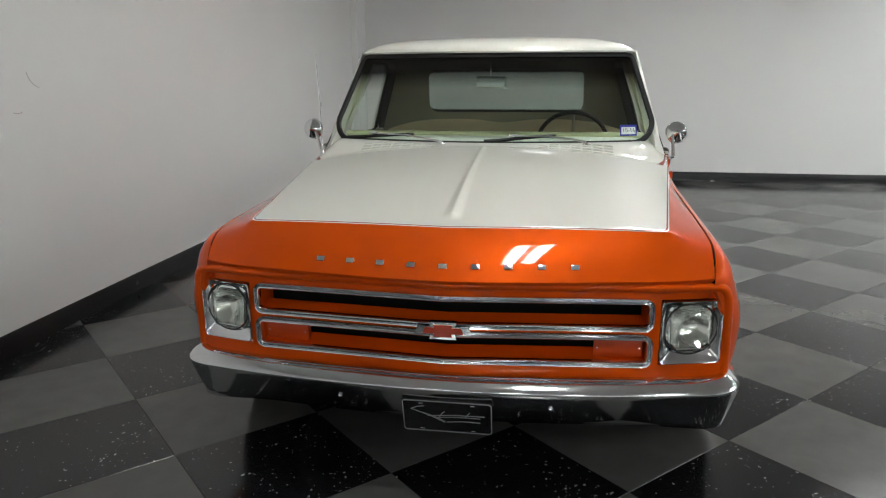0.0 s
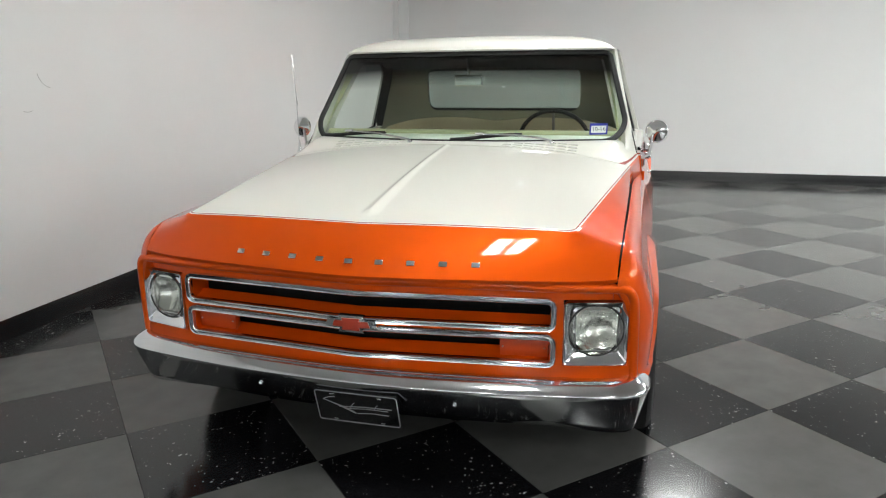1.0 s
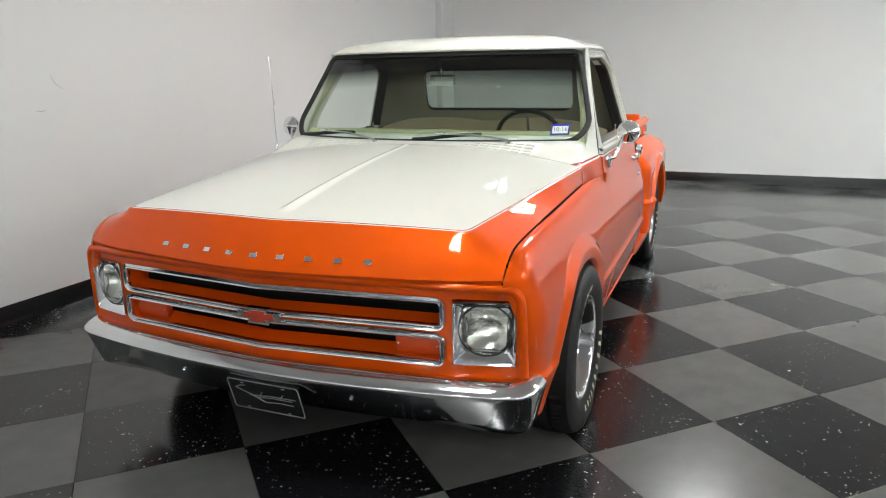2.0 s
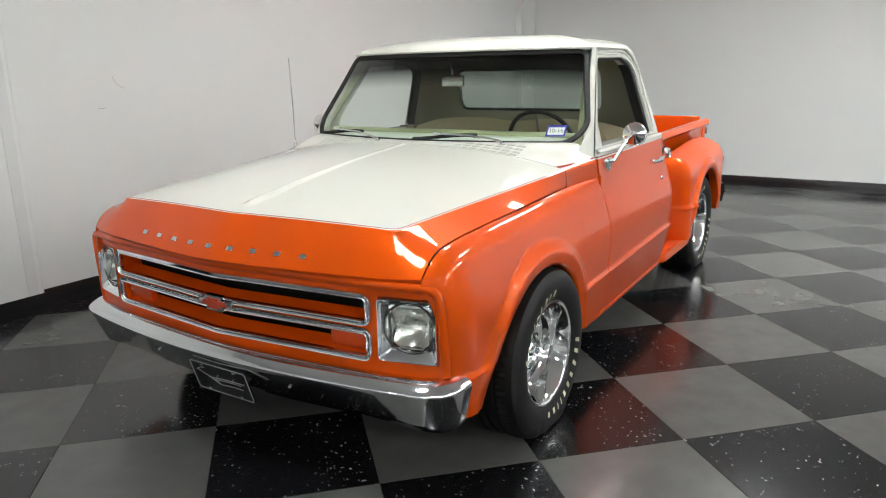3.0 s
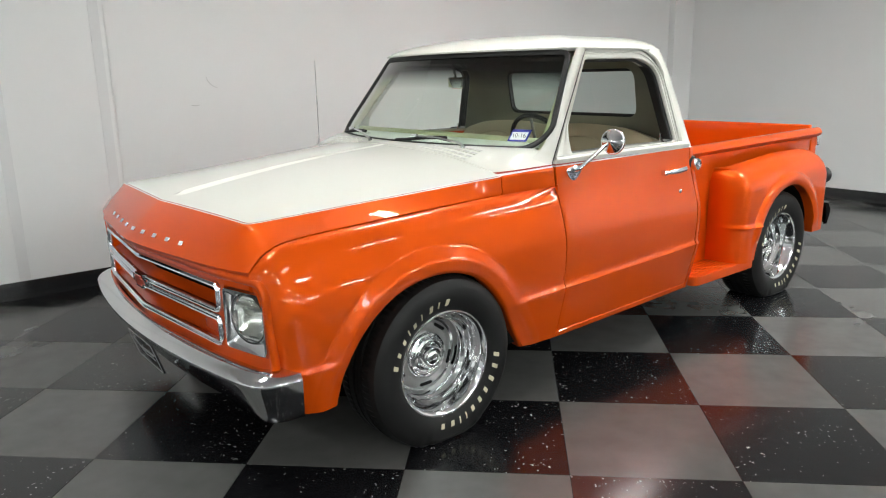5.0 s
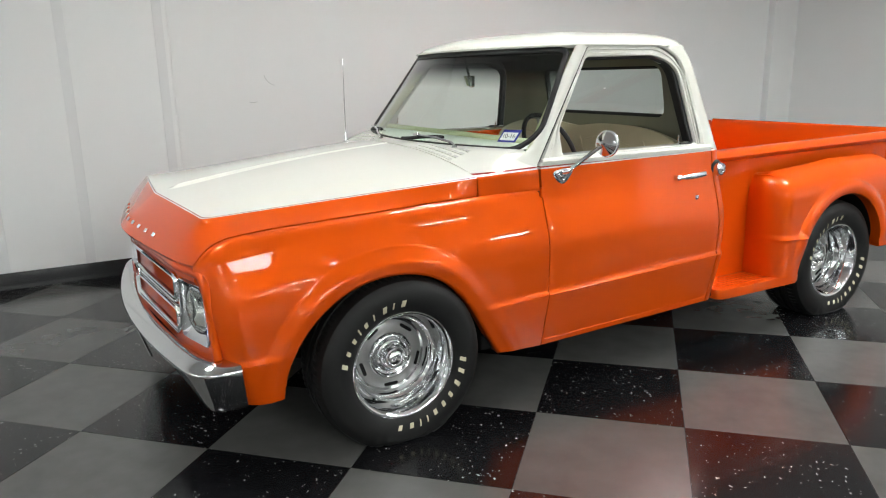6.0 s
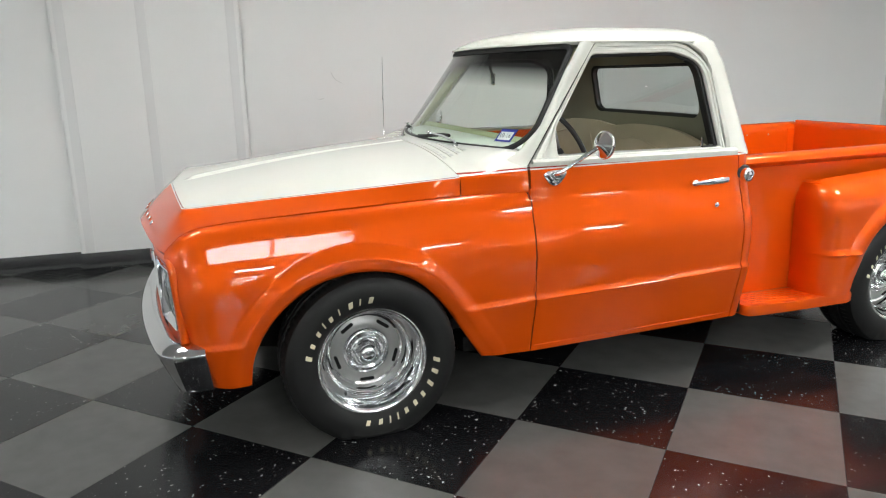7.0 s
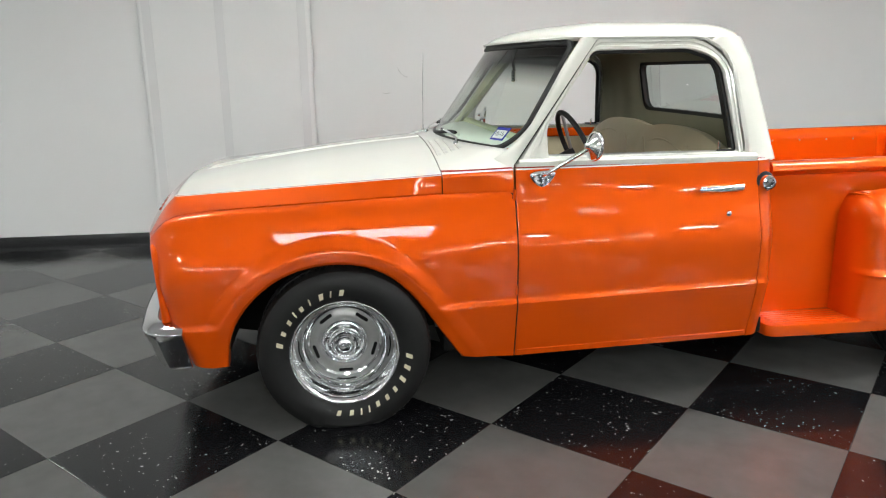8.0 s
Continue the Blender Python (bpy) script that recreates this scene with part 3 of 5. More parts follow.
def hood():
    inner = np.r_[np.linspace(0, 0.05, 14)[:-1], np.linspace(0.05, 0.8, 66)]
    outer = np.linspace(0.8, 1.0, 22)[1:]
    half = np.r_[inner, outer]
    across = np.r_[-half[:0:-1], half]
    along = np.r_[np.linspace(-0.25, 0, 26)[:-1], np.linspace(0, 0.2, 26)[:-1], np.linspace(0.2, 1, 50)]
    pts = np.array([[hood_section(k, v) for v in along] for k in across])
    # the folded creases are rolled, not sharp
    for _ in range(4):
        p = pts.copy()
        pts[1:-1, 1:-1] = 0.5 * p[1:-1, 1:-1] + 0.125 * (p[:-2, 1:-1] + p[2:, 1:-1] + p[1:-1, :-2] + p[1:-1, 2:])
    # the nose runs round into the sides without an edge
    soft = (along[None, :] < -0.015) | (np.abs(across)[:, None] > 0.815)
    soft[[0, -1], :] = False
    soft[:, [0, -1]] = False
    for _ in range(70):
        p = pts.copy()
        mean = 0.25 * (p[:-2, 1:-1] + p[2:, 1:-1] + p[1:-1, :-2] + p[1:-1, 2:])
        inner_soft = soft[1:-1, 1:-1]
        pts[1:-1, 1:-1][inner_soft] = 0.5 * p[1:-1, 1:-1][inner_soft] + 0.5 * mean[inner_soft]
    rows = []
    for col in pts.tolist():
        lip, tail = col[0], col[-1]
        rows.append([(lip[0] * 0.985, lip[1] + 0.05, lip[2] - 0.012), (lip[0], lip[1] + 0.006, lip[2] - 0.012)] + col + [(tail[0], tail[1] + 0.001, tail[2] - 0.02)])
    # the edges turned down into the gaps
    def turned(row, s):
        return [[(x - s * 0.008, y, z - 0.0012) for x, y, z in row], [(x - s * 0.009, y, z - 0.06) for x, y, z in row]]

    a, b = turned(rows[0], math.copysign(1, rows[0][20][0])), turned(rows[-1], math.copysign(1, rows[-1][20][0]))
    return Geo().grid(a[::-1] + rows + b)


# a black strip gives the shut line beside the hood its shade
for s in (1, -1):
    line = [(s * (float(lid_half(y)) + 0.0027), y, float(gap_z(y)) - 0.020) for y in -0.69 + 1.38 * np.linspace(0, 1, 60) ** 1.4]
    part("gap_shade", Geo().sweep(line, [(-0.0100, -0.010), (0.0100, -0.010), (0.0030, 0.0130), (-0.0100, 0.0130)], up=(0, 0, 1)), M_BLACK, truck, "black strip standing for the shade in the gap beside the hood")

hood_ob = part("hood", hood(), M_HOOD, truck, "cream hood with an orange nose, fine pinstripe and centre ridge")
# nine raised letters as plain chrome blocks across the nose
for k in range(9):
    x = -0.424 + k * 0.106
    u = abs(x) / 0.735 * 0.8
    a, b = Vector(hood_section(math.copysign(u, x), -0.210)), Vector(hood_section(math.copysign(u, x), -0.180))
    up = (b - a).normalized()
    side = Vector((1, 0.10 * math.copysign(1, x), 0)).normalized()
    n = side.cross(up).normalized()
    block = Geo().box(-0.014, 0.014, -0.009, 0.009, -0.004, 0.004, 0.0025)
    ob = part("emblem_block", block, M_CHROME, hood_ob, "small chrome raised block")
    ob.matrix_basis = Matrix.Translation((a + b) / 2 + n * 0.003) @ Matrix((side, n.cross(side), n)).transposed().to_4x4()

# ---------------------------------------------------------------- nose panel, grille, lamps
nose = Geo()


def nose_rect(x0, x1, z0, z1, n=14):
    rows = []
    for x in np.linspace(x0, x1, n):
        y = float(panel_y(x))
        rows.append([(x, y + 0.035, z0), (x, y, z0)] + [(x, y, z) for z in np.linspace(z0, z1, 4)] + [(x, y + 0.035, z1)])
    nose.grid(rows)
    for x, e in ((x0, 0), (x1, 1)):
        if x:
            y = float(panel_y(x))
            nose.add([(x, y, z0), (x, y + 0.035, z0), (x, y + 0.035, z1), (x, y, z1)], [(0, 1, 2, 3)])


for rect in ((0, 0.893, 0.731, 0.796), (0, 0.666, 0.607, 0.630), (0, 0.918, 0.452, 0.505), (0.666, 0.702, 0.505, 0.731), (0.906, 0.918, 0.505, 0.731)):
    nose_rect(*rect)
both = Geo().add(nose.v, nose.f).add(nose.side(-1).v, nose.side(-1).f)
grille = part("nose_panel", both, M_ORANGE, truck, "orange grille panel bent to a shallow prow")

for z0, z1, name in ((0.633, 0.727, "upper"), (0.509, 0.604, "lower")):
    back = Geo()
    xs = np.linspace(-0.664, 0.664, 41)
    back.grid([[(x, float(panel_y(x)) + 0.09, z) for z in (z0 - 0.01, z1 + 0.01)] for x in xs])
    part("grille_back", back, M_BLACK, grille, "black grille opening")
    blade = Geo()
    mid = z0 + (0.025 if z0 > 0.6 else 0.033)
    blade.grid([[(x, float(panel_y(x)) + 0.004, z0 - 0.004), (x, float(panel_y(x)) + 0.02, z0 + 0.004), (x, float(panel_y(x)) + 0.062, mid), (x, float(panel_y(x)) + 0.068, mid - 0.008)] for x in xs])
    blade.grid([[(x, float(panel_y(x)) + 0.004, z1 + 0.003), (x, float(panel_y(x)) + 0.085, z1 - 0.004)] for x in xs])
    for s in (-1, 1):
        yy = float(panel_y(0.664))
        blade.add([(s * 0.664, yy, z0), (s * 0.650, yy + 0.085, z0), (s * 0.650, yy + 0.085, z1), (s * 0.664, yy, z1)], [(0, 1, 2, 3)])
    part("grille_blade", blade, M_ORANGE, grille, "orange slanted grille blade")
    # chrome surround, heavier along its top
    ring = round_rect(-0.672, 0.672, z0, z1, 0.02, 5)
    ring = np.vstack([ring, ring[:1]])
    dense = spaced(ring, 220)[:-1]
    path = [(x, float(panel_y(x)) - 0.006, z) for x, z in dense]
    tr = Geo().sweep(path, [(-0.011, -0.008), (-0.011, 0.006), (-0.008, 0.010), (-0.004, 0.008), (-0.001, 0.001), (0.003, 0.001), (0.006, 0.008), (0.009, 0.009), (0.011, 0.005), (0.011, -0.008)], True, (0, -1, 0))
    part("grille_surround", tr, M_CHROME, grille, "polished chrome grille surround")
    if z0 < 0.6:
        continue
    bar = Geo().sweep([(x, float(panel_y(x)) - 0.014, z1 + 0.004) for x in np.linspace(-0.655, 0.655, 41)], [(0.004, -0.005), (-0.003, -0.006), (-0.005, -0.002), (-0.005, 0.002), (-0.003, 0.006), (0.004, 0.006)], False, (0, 0, 1))
    part("surround_bar", bar, M_CHROME, grille)

# rounded brow over the grille, turning down outside the lamps
brow = rounded([(0.0, 0.772), (0.5, 0.772), (0.84, 0.772), (0.912, 0.766), (0.921, 0.68), (0.924, 0.47)], 4)
brow = np.vstack([np.c_[-brow[::-1, 0], brow[::-1, 1]], brow[1:]])
bead = [(x, float(panel_y(x)) - 0.004 + 0.05 * max(0.0, 0.75 - z), z) for x, z in spaced(brow, 160)]
part("nose_bead", Geo().tube(bead, 0.017, 12, up=(0, -1, 0)), M_ORANGE, grille, "rounded orange brow below the hood and beside the lamps")
# turn lamps in the lower opening
for s in (1, -1):
    y = float(panel_y(0.575))
    lamp = Geo()
    rows = []
    for x in np.linspace(0.495, 0.652, 6):
        yy = float(panel_y(x)) + 0.022
        rows.append([(x, yy + 0.03, 0.520), (x, yy + 0.004, 0.522), (x, yy, 0.53), (x, yy - 0.003, 0.555), (x, yy, 0.583), (x, yy + 0.004, 0.590), (x, yy + 0.03, 0.592)])
    lamp.grid(rows)
    lamp.add(rows[0], [tuple(range(7))]).add(rows[-1], [tuple(range(7))])
    part("turn_lamp", lamp.side(s), M_AMBER, grille, "orange turn signal lens")
    for x in (0.505, 0.642):
        part("screw", Geo().ball((s * x, float(panel_y(x)) + 0.018, 0.556), 0.004, 0.003, 0.004, 6), M_CHROME, grille)

# centre emblem: a plain winged bar in chrome with a red field
emblem_shape = [(-0.085, -0.012), (-0.036, -0.012), (-0.040, -0.026), (0.040, -0.026), (0.036, -0.012), (0.085, -0.012), (0.075, 0.014), (0.036, 0.014), (0.040, 0.026), (-0.040, 0.026), (-0.036, 0.014), (-0.075, 0.014)]


def emblem(scale, y0, y1):
    g = Geo()
    n = len(emblem_shape)
    fr, bk = [], []
    for x, z in emblem_shape:
        yy = float(panel_y(x))
        fr.append((x * scale, yy + y0, 0.618 + z * scale))
        bk.append((x * scale, yy + y1, 0.618 + z * scale))
    g.add(fr + bk, [tuple(range(n)), tuple(reversed(range(n, 2 * n)))] + [(k, (k + 1) % n, n + (k + 1) % n, n + k) for k in range(n)])
    return g


part("emblem", emblem(1.14, -0.022, 0.0), M_CHROME, grille, "plain chrome winged emblem", sharp=20)
part("emblem_field", emblem(0.80, -0.025, -0.01), M_RED, grille, "red enamel field", sharp=20)

# headlamps in square bright bezels
for s in (1, -1):
    cx, cz, r = 0.805, 0.626, 0.087
    outer = round_rect(0.704, 0.906, 0.508, 0.728, 0.016, 6)
    n = len(outer)
    rows = []
    for x, z in outer:
        a = math.atan2(z - cz, x - cx)
        row = []
        for t, depth in ((0, 0.015), (0.0, -0.008), (0.05, -0.011), (0.10, -0.006), (0.35, 0.004), (0.75, 0.015), (0.93, 0.012), (1.0, 0.014), (1.0, 0.05)):
            px = x + (cx + r * math.cos(a) - x) * t
            pz = z + (cz + r * math.sin(a) - z) * t
            row.append((px, float(panel_y(px)) + depth, pz))
        rows.append(row)
    bez = part("headlight_bezel", Geo().grid(rows, close_u=True).side(s), M_CHROME, truck, "bright square headlight bezel", sharp=30)
    yc = float(panel_y(cx)) + 0.006
    tilt = (float(panel_y(cx + r)) - float(panel_y(cx - r))) / (2 * r)
    lens, cup = [], []
    for a in np.linspace(0, 2 * math.pi, 48, endpoint=False):
        rim = []
        for k in np.linspace(0.0, 1.0, 14):
            rr = (r - 0.003) * (1 - k)
            px, pz = cx + rr * math.cos(a), cz + rr * math.sin(a)
            rib = 0.0009 * math.cos(px * 420) * (1 if rr < r * 0.9 else 0) + 0.0005 * math.cos(pz * 300)
            rim.append((px, yc + tilt * (px - cx) - 0.024 * (1 - (rr / r) ** 2) + rib, pz))
        lens.append([(rim[0][0], rim[0][1] + 0.03, rim[0][2])] + rim)
        cup.append([(cx + (r - 0.006) * k * math.cos(a), yc + tilt * k * (r - 0.006) * math.cos(a) + 0.012 + 0.055 * (1 - k * k), cz + (r - 0.006) * k * math.sin(a)) for k in np.linspace(1, 0.02, 10)])
    part("headlight", Geo().grid(cup, close_u=True).side(s), M_BOWL, bez, "silvered headlight bowl")
    part("lens", Geo().grid(lens, close_u=True).side(s), M_LENS, bez, "ribbed clear glass lens", sharp=60)
    ringp = [(cx + r * math.cos(a), yc + tilt * r * math.cos(a) + 0.002, cz + r * math.sin(a)) for a in np.linspace(0, 2 * math.pi, 48, endpoint=False)]
    part("retaining_ring", Geo().tube(ringp, 0.0028, 8, True, (0, -1, 0)).side(s), M_GASKET, bez)

# ---------------------------------------------------------------- front bumper
half_path = [(x, -0.908 + 0.095 * (x / 0.88) ** 2) for x in np.linspace(0, 0.88, 16)] + [(0.935, -0.79), (0.970, -0.752), (0.984, -0.705), (0.985, -0.635)]
half_path = rounded(half_path, 2)
full = np.vstack([np.c_[-half_path[::-1, 0], half_path[::-1, 1]], half_path[1:]])
full = spaced(full, 120)
BUMP = [(-0.080, 0.446), (-0.074, 0.453), (-0.060, 0.456), (-0.040, 0.449), (-0.016, 0.435), (-0.004, 0.424), (0.0, 0.417), (-0.001, 0.412), (-0.012, 0.397), (-0.036, 0.363), (-0.064, 0.323), (-0.088, 0.290), (-0.106, 0.264), (-0.114, 0.262), (-0.098, 0.292), (-0.072, 0.330), (-0.044, 0.372), (-0.060, 0.436)]


def bumper():
    rows = []
    for i, (x, y) in enumerate(full):
        a, b = full[max(i - 1, 0)], full[min(i + 1, len(full) - 1)]
        t = (b - a) / np.linalg.norm(b - a)
        n = np.array([t[1], -t[0]])
        # the face leans back towards its foot, straight to the rear also at the ends
        lean = 1 - 0.42 * float(ease((abs(x) - 0.60) / 0.34))
        rows.append([(x + n[0] * p * (0.38 if z < 0.40 else 1), y + (n[1] * p if z >= 0.40 else -p * (0.30 + 0.70 * abs(n[1])) * lean), z + 0.014) for p, z in BUMP])
    g = Geo().grid(rows, close_v=True)
    m = len(BUMP)
    return g.add(rows[0], [tuple(range(m))]).add(rows[-1], [tuple(range(m))])


bump_ob = part("front_bumper", bumper(), M_BUMPER, truck, "wide chrome front bumper with round bolts", sharp=50)
for x in (-0.78, -0.36, 0.36, 0.78):
    y = -0.908 + 0.095 * (x / 0.88) ** 2
    part("bolt", Geo().ball((x, y + 0.042, 0.362), 0.008, 0.006, 0.007, 8), M_BUMPER, bump_ob)
plate = part("front_plate", Geo().box(-0.165, 0.140, -0.954, -0.946, 0.250, 0.392, 0.003), M_PLATE, truck, "black show plate with faded silver script bars")
edge = [(x - 0.0125, -0.955, z) for x, z in round_rect(-0.150, 0.150, 0.254, 0.388, 0.01, 4)]
part("plate_rim", Geo().tube(edge, 0.002, 5, True, (0, -1, 0)), M_SILVER, plate)
# script that cannot be lettered here: slanting bars
for x0, z0, x1, z1, w in ((-0.135, 0.350, -0.02, 0.296, 0.003), (-0.135, 0.350, -0.09, 0.365, 0.003), (-0.095, 0.335, -0.02, 0.300, 0.003), (-0.08, 0.322, 0.115, 0.332, 0.004), (-0.06, 0.315, 0.10, 0.322, 0.003), (-0.04, 0.318, -0.02, 0.345, 0.003), (0.05, 0.322, 0.065, 0.345, 0.003), (-0.015, 0.298, 0.10, 0.303, 0.003)):
    part("script_bar", Geo().tube([(x0, -0.9548, z0), ((x0 + x1) / 2, -0.9548, (z0 + z1) / 2 + 0.004), (x1, -0.9548, z1)], w / 2, 5, up=(0, -1, 0)), M_SILVER, plate)
for x, z in ((-0.10, 0.376), (0.075, 0.376), (-0.10, 0.262), (0.075, 0.262)):
    part("screw", Geo().box(x - 0.008, x + 0.008, -0.957, -0.952, z - 0.003, z + 0.003, 0.002), M_CHROME, plate)
# the plate leans back at its foot
plate.matrix_basis = Matrix.Translation((0.028, -0.876, 0.386)) @ Matrix.Rotation(radians(17), 4, "X") @ Matrix.Translation((0, 0.946, -0.392))
# dark apron behind the bumper
part("apron", Geo().grid([[(x, float(panel_y(x)) + 0.02, z) for z in (0.33, 0.46)] for x in np.linspace(-0.88, 0.88, 21)]), M_BLACK, truck)

# ---------------------------------------------------------------- cowl
cowl = Geo()
COWL_Y = 0.4095


def cowl_end(x):
    return min(0.694, float(glass_y(min(abs(x), 0.82), 1.105)) + 0.02)


def cowl_z(x, y):
    """The hood's top carried on, rising to the glass."""
    b = (y - COWL_Y) / 0.281
    xc, zc = 0.868 + 0.033 * b, 1.011 + 0.016 * b
    z = zc + (1.093 + 0.008 * b - zc) * (1 - min(1.0, abs(x) / xc) ** (2.3 + 5.5 * b * b))
    up = float(ease((y - COWL_Y) / (cowl_end(x) - COWL_Y))) * (1 - float(ease((abs(x) - 0.79) / 0.08)))
    return z + max(0.0, 1.104 - z) * up


def cowl_point(a, b):
    """a from -1 to 1 across, the outer tenths upright; b from the hood to the glass."""
    s, k = math.copysign(1, a), abs(a)
    u, w = min(1.0, k / 0.9), max(0.0, (k - 0.9) / 0.1)
    y = COWL_Y + b * (cowl_end(u * 0.878) - COWL_Y)
    e = (y - COWL_Y) / 0.281
    x, z = u * (0.868 + 0.033 * e), cowl_z(u * (0.868 + 0.033 * e), y)
    if w > 0:
        x, z = x + (float(lid_half(y)) + 0.001 - x) * w, z + (float(gap_z(y)) + 0.0015 - z) * w
    return (s * x, y, z)


half_a = np.r_[np.linspace(0, 0.9, 61), np.linspace(0.9, 1.0, 16)[1:]]
pts = np.array([[cowl_point(a, b) for b in np.linspace(0, 1, 14)] for a in np.r_[-half_a[:0:-1], half_a]])
for _ in range(4):
    p = pts.copy()
    pts[1:-1] = 0.5 * p[1:-1] + 0.25 * (p[:-2] + p[2:])
rows = [[(col[0][0], COWL_Y, col[0][2] - 0.02)] + col for col in pts.tolist()]
down_a = [(x, y, z - 0.03) for x, y, z in rows[0]]
down_b = [(x, y, z - 0.03) for x, y, z in rows[-1]]
cowl.grid([down_a] + rows + [down_b])
cowl_ob = part("cowl", cowl, M_COWL, truck, "cream cowl below the windshield with orange sides")
# flat strips on the cowl; their grey stands for shade inside the vents
for s in (1, -1):
    for k in range(7):
        for j in range(4):
            x = s * (0.285 + 0.052 * k)
            y = 0.434 + 0.031 * j
            if y > float(glass_y(x, 1.105)) - 0.040:
                continue
            n = 7
            rows = [[(x + s * 0.020 * a, y + b, cowl_z(x + s * 0.020 * a, y + b) + 0.0006) for b in (-0.006, 0.006)] for a in np.linspace(-1, 1, n)]
            rows = [[(p[0][0], p[0][1], p[0][2] - 0.004), *p, (p[1][0], p[1][1], p[1][2] - 0.004)] for p in rows]
            part("vent_slot", Geo().grid(rows), M_SLOT, cowl_ob)
            lip = [(x + s * 0.022 * a, y - 0.0105, cowl_z(x + s * 0.022 * a, y - 0.0105) + 0.0005) for a in np.linspace(-1, 1, 5)]
            part("vent_lip", Geo().sweep(lip, [(-0.0025, -0.002), (0.0025, -0.002), (0.0018, 0.0028), (-0.0018, 0.0028)]), M_CREAM, cowl_ob)

# ---------------------------------------------------------------- windshield
def shield_half(z):
    return 0.832 - 0.20 * (z - 1.10)


outline = []
for cx, cz, r, a0 in ((0.696, 1.482, 0.045, 0), (-0.696, 1.482, 0.045, 90), (-0.727, 1.195, 0.10, 180), (0.727, 1.195, 0.10, 270)):
    for a in np.linspace(a0, a0 + 90, 9):
        outline.append((cx + r * math.cos(radians(a)), cz + r * math.sin(radians(a))))
outline = spaced(np.vstack([outline, outline[:1]]), 161)[:-1]


def on_shield(x, z, out=0.0):
    return (x, float(glass_y(x, z)) - out, z)


rows = [[on_shield(x * k, 1.31 + (z - 1.31) * k) for k in np.linspace(1, 0.01, 12)] for x, z in outline]
shield = part("windshield", Geo().grid(rows, close_u=True), M_GLASS, truck, "curved tinted windshield with a dark band along the top")
shield.visible_shadow = False
seal = Geo().sweep([on_shield(x, z, 0.002) for x, z in outline], [(-0.015, -0.006), (-0.015, 0.004), (-0.008, 0.009), (0.008, 0.007), (0.012, 0.002), (0.012, -0.006)], True, (0, -0.8, 0.6))
part("windshield_seal", seal, M_GASKET, shield, "thick black rubber seal")
# inspection sticker
def sticker_piece(name, x0, x1, z0, z1, out, mat, parent):
    return part(name, Geo().grid([[on_shield(x, z, out) for z in (z0, z1)] for x in np.linspace(x0, x1, 4)]), mat, parent)


stick = sticker_piece("sticker", 0.660, 0.745, 1.128, 1.180, -0.003, M_BLUE, truck)
tagged(stick, "blue bordered white inspection sticker")
sticker_piece("sticker_field", 0.667, 0.738, 1.136, 1.169, 0.0015, M_PAPER, stick)
sticker_piece("sticker_border", 0.660, 0.745, 1.169, 1.180, 0.0012, M_BLUE, stick)
sticker_piece("sticker_border", 0.660, 0.745, 1.128, 1.136, 0.0012, M_BLUE, stick)
sticker_piece("sticker_border", 0.660, 0.667, 1.136, 1.169, 0.0012, M_BLUE, stick)
sticker_piece("sticker_border", 0.738, 0.745, 1.136, 1.169, 0.0012, M_BLUE, stick)
txt = bpy.data.curves.new("sticker_text", "FONT")
txt.body, txt.size, txt.align_x, txt.align_y = "10-16", 0.030, "CENTER", "CENTER"
txt.materials.append(M_INK)
tob = new("sticker_text", txt)
tob.parent = stick
ax_z = Vector((0, 0.672, 1)).normalized()
ax_x = Vector((1, 2 * 0.178 * 0.70 / 0.64, 0)).normalized()
ax_n = ax_x.cross(ax_z).normalized()
rot = Matrix((ax_x, ax_n.cross(ax_x), ax_n)).transposed().to_4x4()
tob.matrix_local = Matrix.Translation(Vector(on_shield(0.7025, 1.152)) + ax_n * 0.0035) @ rot

# ---------------------------------------------------------------- cab: pillars, roof, back
R_EDGE = 1.543


def door_front_y(z):
    return 0.693 + (np.asarray(z, float) - 1.03) * 0.775


for s in (1, -1):
    rows = []
    for z in np.linspace(1.025, R_EDGE + 0.005, 22):
        xf = shield_half(z) + 0.004
        yf = float(glass_y(xf, z))
        xr, yr = float(green_x(z)), float(door_front_y(z))
        row = []
        for t in np.linspace(0, 1, 8):
            bulge = math.sin(t * math.pi) * 0.016 * float(ease((z - 1.05) / 0.12))
            foot = (1 - float(ease((z - 1.02) / 0.13))) ** 1.5
            row.append((s * (xf + (xr - xf) * t + bulge - 0.012 * foot * (1 - t)), yf + (yr - yf) * t - bulge * 0.6 - 0.075 * foot * (1 - t), z))
        rows.append([(s * (xf - 0.03), yf + 0.05, z)] + row + [(s * (xr - 0.05), yr + 0.004, z)])
    pillar = part("windshield_pillar", Geo().grid(rows), M_CREAM, truck)
    # the shaded gap between pillar and door, drawn as a black line
    gap_line = [(s * (float(green_x(z)) + 0.0015), float(door_front_y(z)) - 0.001, z) for z in np.linspace(1.04, R_EDGE - 0.01, 16)]
    part("door_gap_shade", Geo().tube(gap_line, 0.0026, 6, up=(1, 0, 0)), M_GASKET, pillar, "black line standing for the shade in the gap before the door")


def back_y(z):
    return 1.908 - 0.18 * (z - 1.05) - 0.68 * max(0.0, z - 1.43) ** 1.5


def door_rear_y(z):
    return float(np.interp(z, (0.2, 1.03, 1.1, 1.415, 1.48, 1.51, 1.535), (1.70, 1.700, 1.704, 1.668, 1.637, 1.60, 1.55)))


def plan_len(z):
    xg, r = float(green_x(z)), 0.15
    return xg - r + r * math.pi / 2 + max(0.01, back_y(z) - r - door_rear_y(z))


